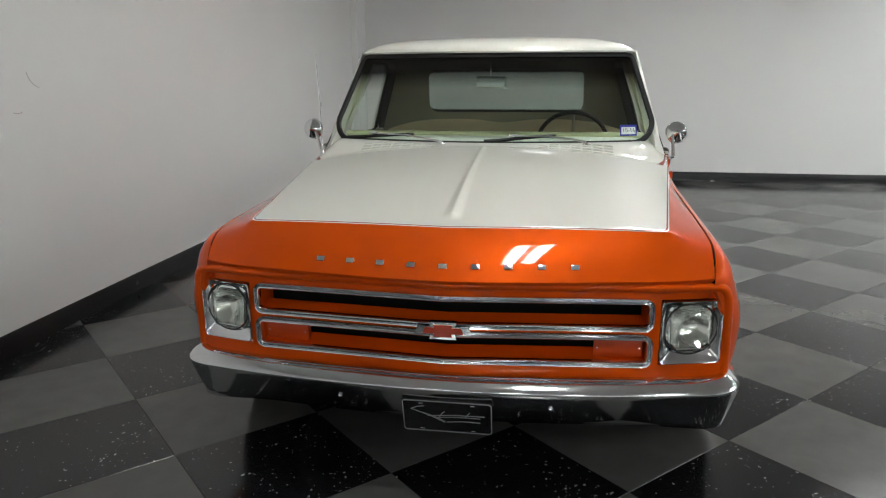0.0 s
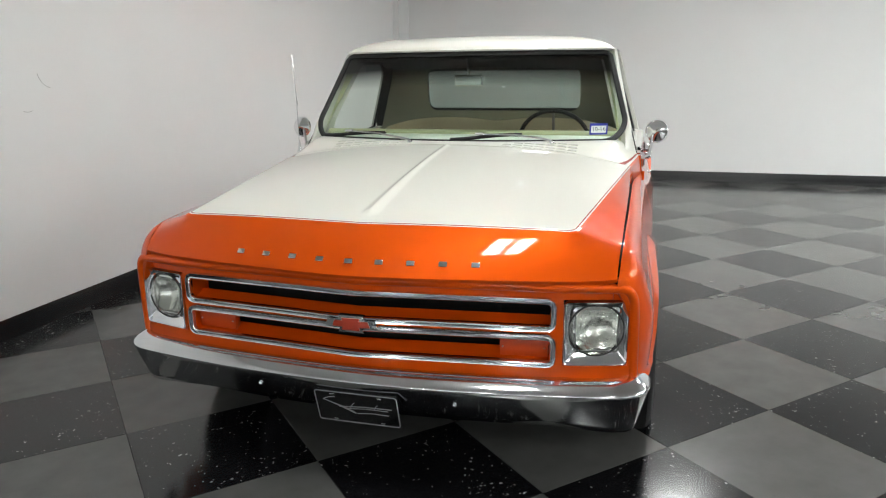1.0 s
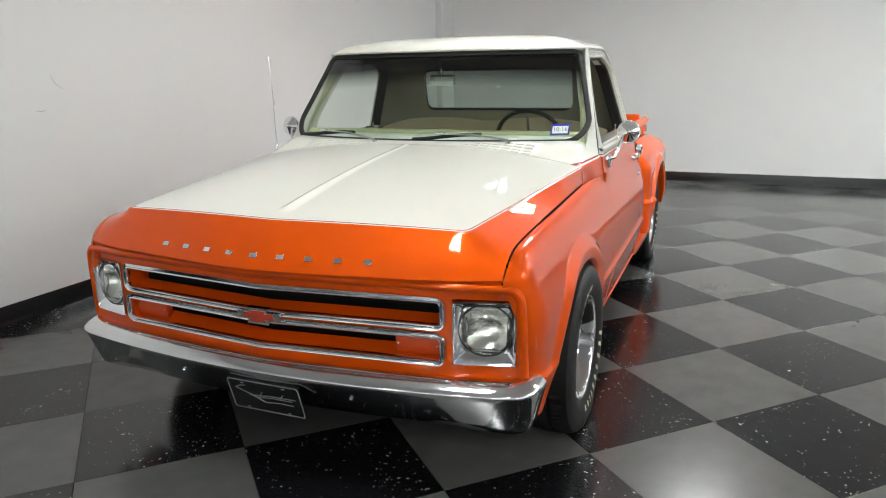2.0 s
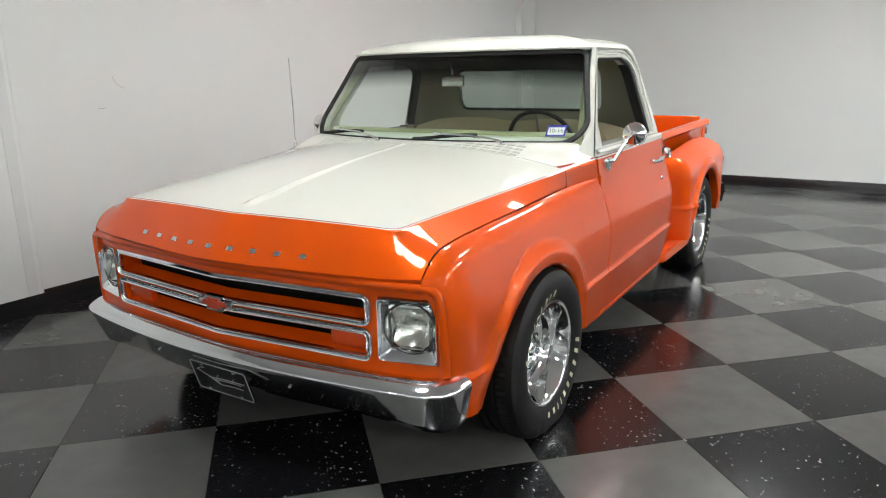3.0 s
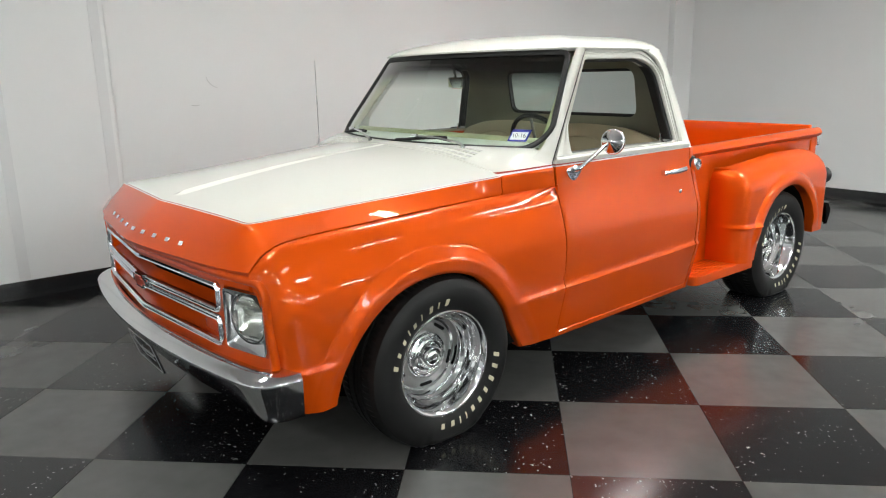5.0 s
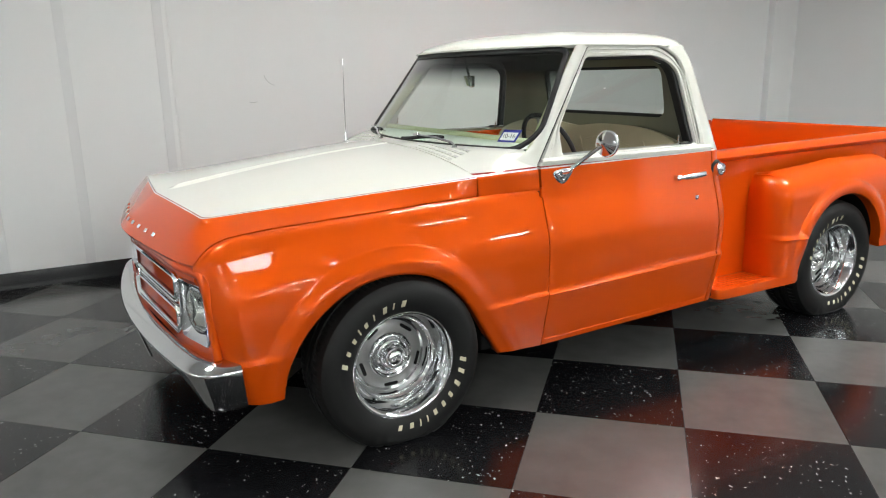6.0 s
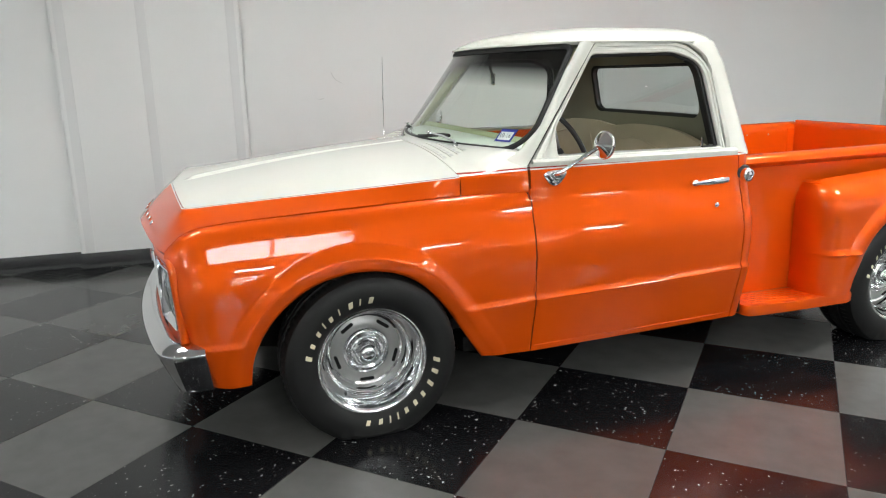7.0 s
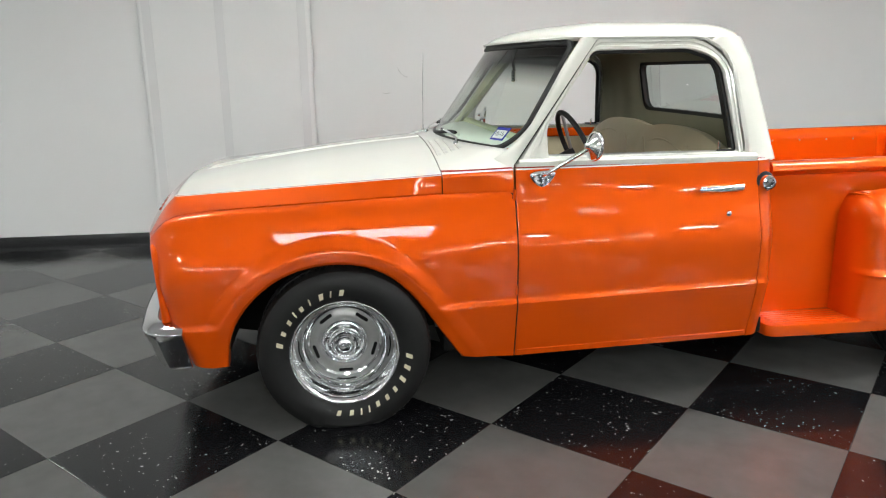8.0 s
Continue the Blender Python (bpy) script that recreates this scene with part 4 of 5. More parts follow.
def plan(s, z):
    """The cab's back in plan, s metres along it from the middle."""
    xg, yb, r = float(green_x(z)), back_y(z), 0.15
    flat, corner = xg - r, r * math.pi / 2
    t = abs(s)
    if t < flat:
        x, y = t, yb - 0.02 * (t / flat) ** 2
    elif t < flat + corner:
        a = (t - flat) / r
        x, y = flat + r * math.sin(a), yb - 0.02 - (r - 0.02) * (1 - math.cos(a))
    else:
        x, y = xg, yb - r - (t - flat - corner)
    return (math.copysign(x, s), y, z)


win_in = round_rect(-0.535, 0.535, 1.175, 1.452, 0.06, 8)
win_in = spaced(np.vstack([win_in, win_in[:1]]), 121)[:-1]
win_out = []
for x, z in win_in:
    dx, dz = x, z - 1.33
    f = min(1.0 / (abs(dx) + 1e-9), (0.214 if dz > 0 else 0.30) / (abs(dz) + 1e-9))
    win_out.append((dx * f, 1.33 + dz * f))


def back_point(a, b, c, d, t):
    """From the window's edge (a metres out, b high) towards the share c of the way round at height d."""
    z = b + (d - b) * t
    return plan(a + (c * plan_len(d) - a) * t, z)


rows = []
for (a, b), (c, d) in zip(win_in, win_out):
    rows.append([back_point(a, b, c, d, t) for t in np.linspace(0, 1, 18)])
part("cab_back", Geo().grid(rows, close_u=True), M_CREAM, truck, "cream rear cab wall with rounded corners", thick=0.012)
glass_rows = [[plan(a * k, 1.33 + (b - 1.33) * k) for k in np.linspace(1, 0.02, 8)] for a, b in win_in]
rear_glass = part("rear_window", Geo().grid(glass_rows, close_u=True), M_REARGLASS, truck, "rear window in a black rubber seal")
rear_glass.visible_shadow = False
part("rear_window_seal", Geo().sweep([plan(a, b) for a, b in win_in], [(-0.016, -0.016), (-0.016, 0.014), (0.016, 0.014), (0.016, -0.016)], True, (0, 1, 0)), M_GASKET, rear_glass, "black rubber seal")

# roof
edge_pts = []
for x in np.linspace(-0.745, 0.745, 41):
    edge_pts.append((x, float(glass_y(x, R_EDGE)) - 0.018))
edge_pts += [(float(green_x(R_EDGE)) + 0.004, y) for y in np.linspace(1.0, 1.56, 20)]
edge_pts += [plan(s * plan_len(R_EDGE), R_EDGE)[:2] for s in np.linspace(0.93, -0.93, 41)]
edge_pts += [(-float(green_x(R_EDGE)) - 0.004, y) for y in np.linspace(1.56, 1.0, 20)]
edge_pts = spaced(np.vstack([edge_pts, edge_pts[:1]]), 181)[:-1]
for _ in range(2):
    edge_pts = (np.roll(edge_pts, 1, 0) + 2 * edge_pts + np.roll(edge_pts, -1, 0)) / 4
rows = []
for x, y in edge_pts:
    row = [(x * 0.985, y + (1.3 - y) * 0.02, R_EDGE - 0.012), (x, y, R_EDGE)]
    for k in np.r_[np.linspace(0.0, 0.16, 12)[1:], np.linspace(0.16, 0.99, 14)[1:]]:
        z = R_EDGE + 0.090 * (1 - (1 - k) ** 3.3) ** 0.60
        kx = k
        row.append((x * (1 - kx), y + (1.46 - y) * kx, z))
    rows.append(row)
roof = part("roof", Geo().grid(rows, close_u=True), M_CREAM, truck, "cream painted roof with a drip rail")
side_r = [(x, y) for x, y in edge_pts if y < 1.53 and x > 0.0]
side_l = [(x, y) for x, y in edge_pts if y < 1.53 and x <= 0.0]
rail_path = sorted(side_l, key=lambda p: (-p[1] if p[0] < -0.70 else -0.9 + 0.1 * p[0])) + sorted(side_r, key=lambda p: (p[1] if p[0] > 0.70 else 0.1 * p[0]))
drop = [(float(green_x(z)) + 0.003, door_rear_y(z) + 0.010, z) for z in np.linspace(1.535, 1.06, 24)]
rail_line = [(-x, y, z) for x, y, z in reversed(drop)] + [(x, y, R_EDGE + 0.001) for x, y in spaced(rail_path, 120)] + drop
rail = Geo().sweep(rail_line, [(-0.004, -0.006), (0.010, -0.006), (0.014, 0.002), (0.011, 0.004), (0.006, 0.0), (-0.004, 0.008)])
part("drip_rail", rail, M_CREAM, roof)

# ---------------------------------------------------------------- doors
WIN = [(0.846, 1.072), (0.846, 1.185), (1.062, 1.490), (1.530, 1.497), (1.630, 1.430), (1.672, 1.072)]
OUT = [(0.706, 1.030), (0.818, 1.185), (1.084, 1.540), (1.560, 1.540), (1.668, 1.425), (1.697, 1.030)]


def soft_polygon(points, radii):
    line = []
    n = len(points)
    for k, (p, r) in enumerate(zip(points, radii)):
        p, a, b = np.array(p), np.array(points[k - 1]), np.array(points[(k + 1) % n])
        pa, pb = p + (a - p) / np.linalg.norm(a - p) * r, p + (b - p) / np.linalg.norm(b - p) * r
        line += [(1 - t) ** 2 * pa + 2 * t * (1 - t) * p + t * t * pb for t in np.linspace(0, 1, 7)]
        nxt = np.array(points[(k + 1) % n])
        back = nxt + (p - nxt) / np.linalg.norm(p - nxt) * radii[(k + 1) % n]
        line += [pb + (back - pb) * t for t in np.linspace(0, 1, 14)[1:-1]]
    return np.array(line)


win_line = soft_polygon(WIN, (0.012, 0.03, 0.03, 0.09, 0.05, 0.012))
out_line = soft_polygon(OUT, (0.004, 0.03, 0.02, 0.09, 0.06, 0.004))


def door_parts(s):
    g = Geo()
    rows = []
    for y in np.linspace(0.7028, 1.744, 60):
        zb = 0.236 + 0.026 * (y - 0.70)
        zs = np.r_[np.linspace(zb, float(crease_z(y)), 12)[:-1], np.linspace(float(crease_z(y)), 1.05, 40)]
        ins = 0.002 if y in (0.7028, 1.744) else 0.0
        col = [(float(side_x(y, z)) - ins, y, z) for z in zs]
        rows.append([(col[0][0] - 0.04, y, zb + 0.004), (col[0][0] - 0.004, y, zb - 0.002)] + col)
    g.grid([[(x - 0.03, y, z) for x, y, z in rows[0]]] + rows + [[(x - 0.03, y, z) for x, y, z in rows[-1]]])
    d = part("door", g.side(s), M_SIDE, truck, "orange door with a cream top and chrome handle")
    # recessed black strip paints the shade between fender and door
    seal = Geo().grid([[(float(side_x(0.70, z)) - 0.008, y, z) for y in (0.6962, 0.7024)] for z in np.linspace(0.25, 0.93, 30)])
    part("door_edge_shade", seal.side(s), M_BLACK, d, "black strip standing for the shade at the door's front edge")
    # hem along the foot of the door
    hem = [(float(side_x(y, 0.262 + 0.026 * (y - 0.7))) + 0.001, y, 0.262 + 0.026 * (y - 0.7)) for y in np.linspace(0.712, 1.732, 20)]
    part("door_hem", Geo().tube(hem, 0.0035, 6).side(s), M_ORANGE, d)
    # window sill moulding and frame
    sill = Geo()
    rows = []
    for y in np.linspace(0.715, 1.738, 24):
        x0 = float(side_x(y, 1.045))
        rows.append([(x0 - 0.004, y, 1.03), (x0 + 0.003, y, 1.040), (x0 + 0.003, y, 1.056), (x0 - 0.008, y, 1.066), (x0 - 0.07, y, 1.070), (x0 - 0.075, y, 1.03)])
    sill.grid(rows)
    part("window_sill", sill.side(s), M_CREAM, d)
    fr = Geo()
    rows = []
    for p, q in zip(win_line, out_line):
        a, b = float(green_x(p[1])), float(green_x(q[1]))
        row = [(a - 0.075, p[0], p[1]), (a - 0.02, p[0], p[1]), (a - 0.006, p[0], p[1])]
        for t, up in ((0.0, -0.003), (0.10, 0.004), (0.35, 0.004), (0.45, -0.002), (0.60, -0.001), (0.68, 0.005), (0.95, 0.005), (1.0, -0.002)):
            m = p + (q - p) * t
            row.append((float(green_x(m[1])) + up, m[0], m[1]))
        row.append((b - 0.03, q[0], q[1]))
        rows.append(row)
    fr.grid(rows, close_u=True)
    part("window_frame", fr.side(s), M_CREAM, d, "cream painted window frame")
    ch = [(float(green_x(z)) - 0.022, y - 0.010 if y > 1.5 else y, z - (0.006 if z > 1.47 else 0)) for y, z in win_line if (y > 1.05 and z > 1.45) or y > 1.58]
    part("window_channel", Geo().tube(ch, 0.008, 8, up=(1, 0, 0)).side(s), M_GASKET, d, "black window channel")
    # deep black run in the rear reveal
    run = [(float(green_x(z)), y, z) for y, z in win_line if y > 1.55 and 1.08 < z < 1.46]
    part("window_run", Geo().grid([[(a - 0.078, y - 0.004, z), (a - 0.030, y - 0.006, z), (a - 0.012, y - 0.004, z)] for a, y, z in run]).side(s), M_GASKET, d, "deep black window run")
    # inner panel
    inner = Geo()
    inner.grid([[(0.80, y, z) for z in (0.35, 1.00)] for y in np.linspace(0.71, 1.69, 8)])
    inner.grid([[(0.80, y, 1.00), (0.815, y, 1.062), (0.84, y, 1.066)] for y in np.linspace(0.71, 1.69, 8)])
    part("door_card", inner.side(s), M_TAN, d, "tan vinyl door card")
    part("card_top", Geo().box(0.775, 0.802, 0.72, 1.68, 1.0, 1.055, 0.008).side(s), M_ORANGE, d, "orange painted inner door top")
    # lock button inside
    button = part("lock_button", Geo().lathe([(0.001, 0.03), (0.005, 0.028), (0.006, 0.0), (0.004, -0.02)], 10).side(s), M_CHROME, d)
    button.location, button.rotation_euler = (s * 0.82, 1.615, 1.085), (0, radians(-90), 0)
    # handle: lever on two feet
    lever = Geo()
    hz = 0.925
    x0 = float(side_x(1.56, hz))
    prof = []
    for y in np.linspace(1.468, 1.665, 22):
        t = (y - 1.468) / 0.197
        h = 0.006 + 0.008 * math.sin(min(1, t * 1.15) * math.pi * 0.6)
        o = 0.024 + 0.010 * math.sin(t * math.pi)
        prof.append([(x0 + o + 0.007 * math.cos(a), y, hz + 0.006 * t + h * math.sin(a)) for a in np.linspace(0, 2 * math.pi, 12, endpoint=False)])
    lever.grid(prof, close_v=True)
    lever.add(prof[0], [tuple(range(12))]).add(prof[-1], [tuple(range(12))])
    part("door_handle", lever.side(s), M_CHROME, d, "chrome lever door handle")
    for y in (1.49, 1.635):
        part("handle_foot", Geo().box(x0 - 0.006, x0 + 0.026, y - 0.014, y + 0.014, hz - 0.012, hz + 0.014, 0.006).side(s), M_CHROME, d)
    ly, lz = 1.605, 0.822
    lx = float(side_x(ly, lz))
    part("door_lock", Geo().lathe([(0.0005, 0.010), (0.006, 0.009), (0.009, 0.007), (0.012, 0.004), (0.012, -0.004)], 20, (lx, ly, lz)).side(s), M_CHROME, d)
    for z in (0.905, 0.52):
        part("hinge_tip", Geo().box(0.0, 0.012, 0.0, 0.010, 0.0, 0.045, 0.003).moved(float(side_x(0.69, z)) - 0.008, 0.689, z).side(s), M_ORANGE, d)
    return d


for s in (1, -1):
    door_parts(s)
    # mirror on an arm
    base = np.array([float(side_x(0.81, 1.0)) + 0.004, 0.81, 0.998])
    if s > 0:
        head = np.array([0.985, 1.00, 1.120])
    else:
        head = np.array([1.04, 0.955, 1.128])
    foot = Geo()
    fo = rounded([(-0.064, 0.020), (0.064, 0.026), (0.036, -0.024), (0.0, -0.048), (-0.036, -0.026)], 3, True)
    nfo = len(fo)
    foot.add([(base[0] - 0.008, base[1] + y, base[2] + z) for y, z in fo] + [(base[0] + 0.006, base[1] + y, base[2] + z) for y, z in fo] + [(base[0] + 0.012, base[1] + y * 0.75, base[2] + z * 0.75) for y, z in fo], [(k, (k + 1) % nfo, nfo + (k + 1) % nfo, nfo + k) for k in range(nfo)] + [(nfo + k, nfo + (k + 1) % nfo, 2 * nfo + (k + 1) % nfo, 2 * nfo + k) for k in range(nfo)] + [tuple(range(2 * nfo, 3 * nfo))])
    mo = part("door_mirror", foot.side(s), M_CHROME, truck, "round chrome door mirror on a slim arm")
    for dy, dz in ((-0.035, 0.006), (0.035, 0.008), (0.0, -0.026)):
        part("screw", Geo().ball((base[0] + 0.012, base[1] + dy, base[2] + dz), 0.003, 0.005, 0.005, 6).side(s), M_CHROME, mo)
    arm = Geo().tube([base + (0.008, 0, 0.004), base + (0.03, 0.005, 0.012), head + (-0.02, -0.018, -0.012), head + (0, -0.012, 0)], 0.0085, 10)
    part("mirror_arm", arm.side(s), M_CHROME, mo)
    shell = Geo()
    prof = [(0.0005, -0.046), (0.008, -0.044), (0.011, -0.036), (0.013, -0.030), (0.022, -0.0245), (0.034, -0.0175), (0.046, -0.0100), (0.053, -0.0050), (0.0545, -0.0055), (0.0575, -0.0050), (0.0590, -0.001), (0.0590, 0.005), (0.057, 0.009), (0.053, 0.006), (0.0005, 0.007)]
    for a in np.linspace(0, 2 * math.pi, 80, endpoint=False):
        shell.v += [(r * math.cos(a), y, r * math.sin(a)) for r, y in prof]
    m = len(prof)
    shell.f = [(i * m + j, ((i + 1) % 80) * m + j, ((i + 1) % 80) * m + j + 1, i * m + j + 1) for i in range(80) for j in range(m - 1)]
    hm = part("mirror_head", shell, M_CHROME, mo)
    hm.location = (s * head[0], head[1], head[2])
    hm.rotation_euler = (radians(-6), 0, radians(12 * s))

# ---------------------------------------------------------------- lower cab corners and body underneath
for s in (1, -1):
    rows = []
    for t in np.linspace(0, 1, 22):
        col = []
        for z in np.linspace(0.262, 1.034, 40):
            x0 = float(side_x(1.745, z))
            r = 0.085
            if t < 0.35:
                x, y = x0, 1.7465 + (t / 0.35) * 0.0055
            elif t < 0.8:
                a = (t - 0.35) / 0.45 * math.pi / 2
                x, y = x0 - r * (1 - math.cos(a)), 1.752 + r * 0.95 * math.sin(a)
            else:
                x, y = x0 - r - (t - 0.8) * 1.2, 1.833 + (t - 0.8) * 0.3
            col.append((x, y, z))
        col.append((col[-1][0] - 0.02, col[-1][1] - 0.01, 1.045))
        rows.append(col)
    rows = [[(x - 0.03, y, z) for x, y, z in rows[0]]] + rows
    part("cab_corner", Geo().grid(rows).side(s), M_SIDE, truck, "orange lower cab corner")

part("cab_floor", Geo().box(-0.90, 0.90, 0.40, 1.84, 0.26, 0.33, 0.01), M_BLACK, truck)
part("firewall", Geo().box(-0.80, 0.80, 0.40, 0.43, 0.30, 0.99), M_BLACK, truck)
part("rear_bulkhead", Geo().box(-0.86, 0.86, 1.80, 1.83, 0.30, 1.03), M_TRIM, truck)
frame_geo = Geo()
for s in (1, -1):
    frame_geo.box(s * 0.40 - 0.04, s * 0.40 + 0.04, -0.75, 3.55, 0.27, 0.40, 0.01)
part("chassis_rail", frame_geo, M_BLACK, truck)
part("axle", Geo().box(-0.7, 0.7, -0.04, 0.04, 0.24, 0.31, 0.02), M_BLACK, truck)
part("axle", Geo().box(-0.7, 0.7, 2.81, 2.89, 0.28, 0.36, 0.02), M_BLACK, truck)
part("exhaust_pipe", Geo().tube([(0.80, 0.38, 0.36), (0.78, 0.60, 0.35), (0.70, 1.0, 0.32)], 0.022, 10), M_STEEL, truck)
part("engine_bay", Geo().box(-0.50, 0.50, -0.70, 0.38, 0.36, 0.88, 0.03), M_BLACK, truck)

# fuel filler on the driver's side corner
cap_y, cap_z = 1.778, 0.945
cap_x = float(side_x(1.70, cap_z)) - 0.020
cap = Geo().lathe([(0.046, -0.02), (0.044, 0.012), (0.039, 0.020), (0.032, 0.024), (0.0005, 0.026)], 32, (cap_x, cap_y, cap_z))
cap_ob = part("filler_grommet", cap, M_GASKET, truck, "black rubber filler grommet")
part("filler_cap", Geo().lathe([(0.031, 0.018), (0.032, 0.040), (0.029, 0.050), (0.021, 0.054), (0.019, 0.049), (0.0005, 0.050)], 32, (cap_x, cap_y, cap_z)), M_CHROME, cap_ob, "chrome fuel cap")

# ---------------------------------------------------------------- stepside bed
BED_F, BED_R = 1.905, 3.67
part("bed_floor", Geo().box(-0.70, 0.70, BED_F, BED_R, 0.50, 0.54, 0.005), M_ORANGE, truck, "orange steel bed floor")
for s in (1, -1):
    rows = []
    for y in np.linspace(BED_F, BED_R, 24):
        h = 0.012 + 0.012 * (y - BED_F)
        rows.append([(0.690, y, 0.52), (0.700, y, 0.60), (0.700, y, 0.80), (0.700, y, 0.925 + h), (0.704, y, 0.965 + h), (0.716, y, 0.985 + h), (0.738, y, 0.995 + h), (0.760, y, 0.990 + h), (0.775, y, 0.972 + h), (0.778, y, 0.955 + h), (0.770, y, 0.942 + h), (0.745, y, 0.928 + h), (0.738, y, 0.90 + h), (0.738, y, 0.70), (0.735, y, 0.40)])
    g = Geo().grid(rows)
    g.add(rows[0], [tuple(range(15))]).add(rows[-1], [tuple(range(15))])
    bs = part("bed_side", g.side(s), M_ORANGE, truck, "orange bed side with a rolled top rail")
    for y in np.linspace(2.05, 3.6, 9):
        part("rivet", Geo().ball((s * 0.699, y, 0.945), 0.003, 0.006, 0.006, 6), M_SILVER, bs)
    part("stake_post", Geo().box(0.694, 0.745, BED_R - 0.09, BED_R + 0.005, 0.55, 0.99, 0.012).side(s), M_ORANGE, bs)
    part("latch", Geo().box(0.735, 0.765, BED_R - 0.03, BED_R + 0.012, 0.90, 0.955, 0.008).side(s), M_CHROME, bs)
part("bed_front", Geo().box(-0.735, 0.735, BED_F - 0.012, BED_F + 0.016, 0.40, 0.982, 0.008), M_ORANGE, truck, "orange front bed panel")
part("tailgate", Geo().box(-0.70, 0.70, BED_R - 0.03, BED_R + 0.01, 0.52, 1.043, 0.012), M_ORANGE, truck, "orange closed tailgate")

# rear fenders
R_Y = 2.85
arch2 = [(R_Y - 0.395, 0.30)] + [(R_Y + 0.372 * math.cos(radians(a)), 0.352 + 0.372 * math.sin(radians(a))) for a in np.linspace(172, 8, 40)] + [(R_Y + 0.385, 0.36)]
FT, RT = 2.275, 3.49
out2 = np.vstack([spaced([(FT, 0.297), (FT, 0.86)], 76)[:-1], spaced([(FT, 0.86), (2.9, 0.905), (RT - 0.16, 0.905), (RT - 0.03, 0.84)], 43)[:-1], spaced([(RT - 0.03, 0.84), (RT, 0.70), (RT - 0.02, 0.50), (RT - 0.05, 0.36)], 29)])
in2 = spaced(arch2, len(out2))


def rear_fender_x(y, z, d):
    top = float(np.interp(y, (FT, 2.9, RT - 0.16, RT), (0.862, 0.907, 0.907, 0.80)))
    ty = max(0.0, min(1.0, (FT + 0.11 - y) / 0.11))
    tz = max(0.0, min(1.0, (z - (top - 0.15)) / 0.15))
    tr = max(0.0, min(1.0, (y - (RT - 0.16)) / 0.16))
    k = max(0.0, 1 - ty**2.8 - tz**2.2 - tr**2.4)
    x = 0.742 + 0.222 * k**0.42
    x += 0.022 * max(0.0, 1 - ((d - 0.034) / 0.046) ** 2) ** 0.62 * float(ease((z - 0.36) / 0.12))
    x += 0.014 * math.exp(-(((z - 0.515) / 0.012) ** 2)) * float(ease((2.62 - y) / 0.15)) * float(ease(d / 0.06)) * (1 if k > 0.02 else 0)
    if z < 0.515:
        x += 0.007 * float(ease((2.62 - y) / 0.15)) * float(ease(d / 0.06)) * (1 if k > 0.02 else 0)
    return x


rows = []
vv = 1 - (1 - np.linspace(0, 1, 48)) ** 2.2
for a, b in zip(in2, out2):
    col = []
    for t in vv:
        y, z = a + (b - a) * t
        gap = float(np.min(np.hypot(in2[:, 0] - y, in2[:, 1] - z)))
        col.append((rear_fender_x(y, z, gap), y, z))
    x0, y0, z0 = col[0]
    rows.append([(x0 - 0.06, y0, z0), (x0 - 0.012, y0, z0 - 0.003), (x0 - 0.003, y0, z0 - 0.002)] + col)
RF = Geo().grid(rows)
for s in (1, -1):
    rfp = part("rear_fender", RF.side(s), M_ORANGE, truck, "orange rounded stepside rear fender")
    w = Geo()
    w.grid([[(0.95, y, z), (0.74, y, z + 0.01)] for y, z in in2])
    part("wheel_house", w.side(s), M_BLACK, rfp)
    # running board with ribs
    board = Geo()
    shape = rounded([(0.735, 1.855), (0.735, 2.36), (0.735, 2.545), (0.945, 2.545), (0.945, 2.36), (0.942, 1.95), (0.935, 1.86), (0.89, 1.845)], 2, True)
    nb = len(shape)
    layers = [(0.985, 0.245), (1.0, 0.252), (1.0, 0.285), (0.985, 0.296), (0.94, 0.298)]
    mid = shape.mean(0)
    rws = [[(mid[0] + (x - mid[0]) * k, mid[1] + (y - mid[1]) * k, z) for k, z in layers] for x, y in shape]
    board.grid(rws, close_u=True)
    board.add([r[-1] for r in rws], [tuple(range(nb))]).add([r[0] for r in rws], [tuple(range(nb))])
    rb = part("running_board", board.side(s), M_ORANGE, truck, "orange ribbed step board")
    for k in range(6):
        x = 0.775 + 0.026 * k
        part("rib", Geo().box(x - 0.005, x + 0.005, 1.90, 2.27, 0.297, 0.302, 0.002).side(s), M_ORANGE, rb)
    apron = Geo().grid([[(0.738, y, z) for z in (0.25, 0.56)] for y in (1.80, 2.6)])
    part("bed_apron", apron.side(s), M_ORANGE, rb)
    # tail lamp and rear bumper end
    bowl = Geo().lathe([(0.030, -0.06), (0.050, -0.03), (0.058, 0.0), (0.058, 0.02), (0.052, 0.026), (0.048, 0.022)], 32)
    bowl.v = [(0.885 + y, RT - 0.01 + x, 0.715 + z) for x, y, z in bowl.v]
    tl = part("tail_lamp", bowl.side(s), M_GASKET, truck, "round dark tail lamp housing with a red lens")
    dome = Geo().lathe([(0.049, 0.020), (0.040, 0.032), (0.020, 0.040), (0.0005, 0.042)], 32)
    dome.v = [(0.885 + y, RT - 0.01 + x, 0.715 + z) for x, y, z in dome.v]
    part("lens", dome.side(s), M_REDLENS, tl)
# chrome bumper coloured black to paint in its dark reflections
rbp = [(x, 3.575 - 0.07 * abs(x) ** 3, 0.46) for x in np.linspace(-0.91, 0.91, 41)]
rbp = [(-0.942, 3.45, 0.46)] + rbp + [(0.942, 3.45, 0.46)]
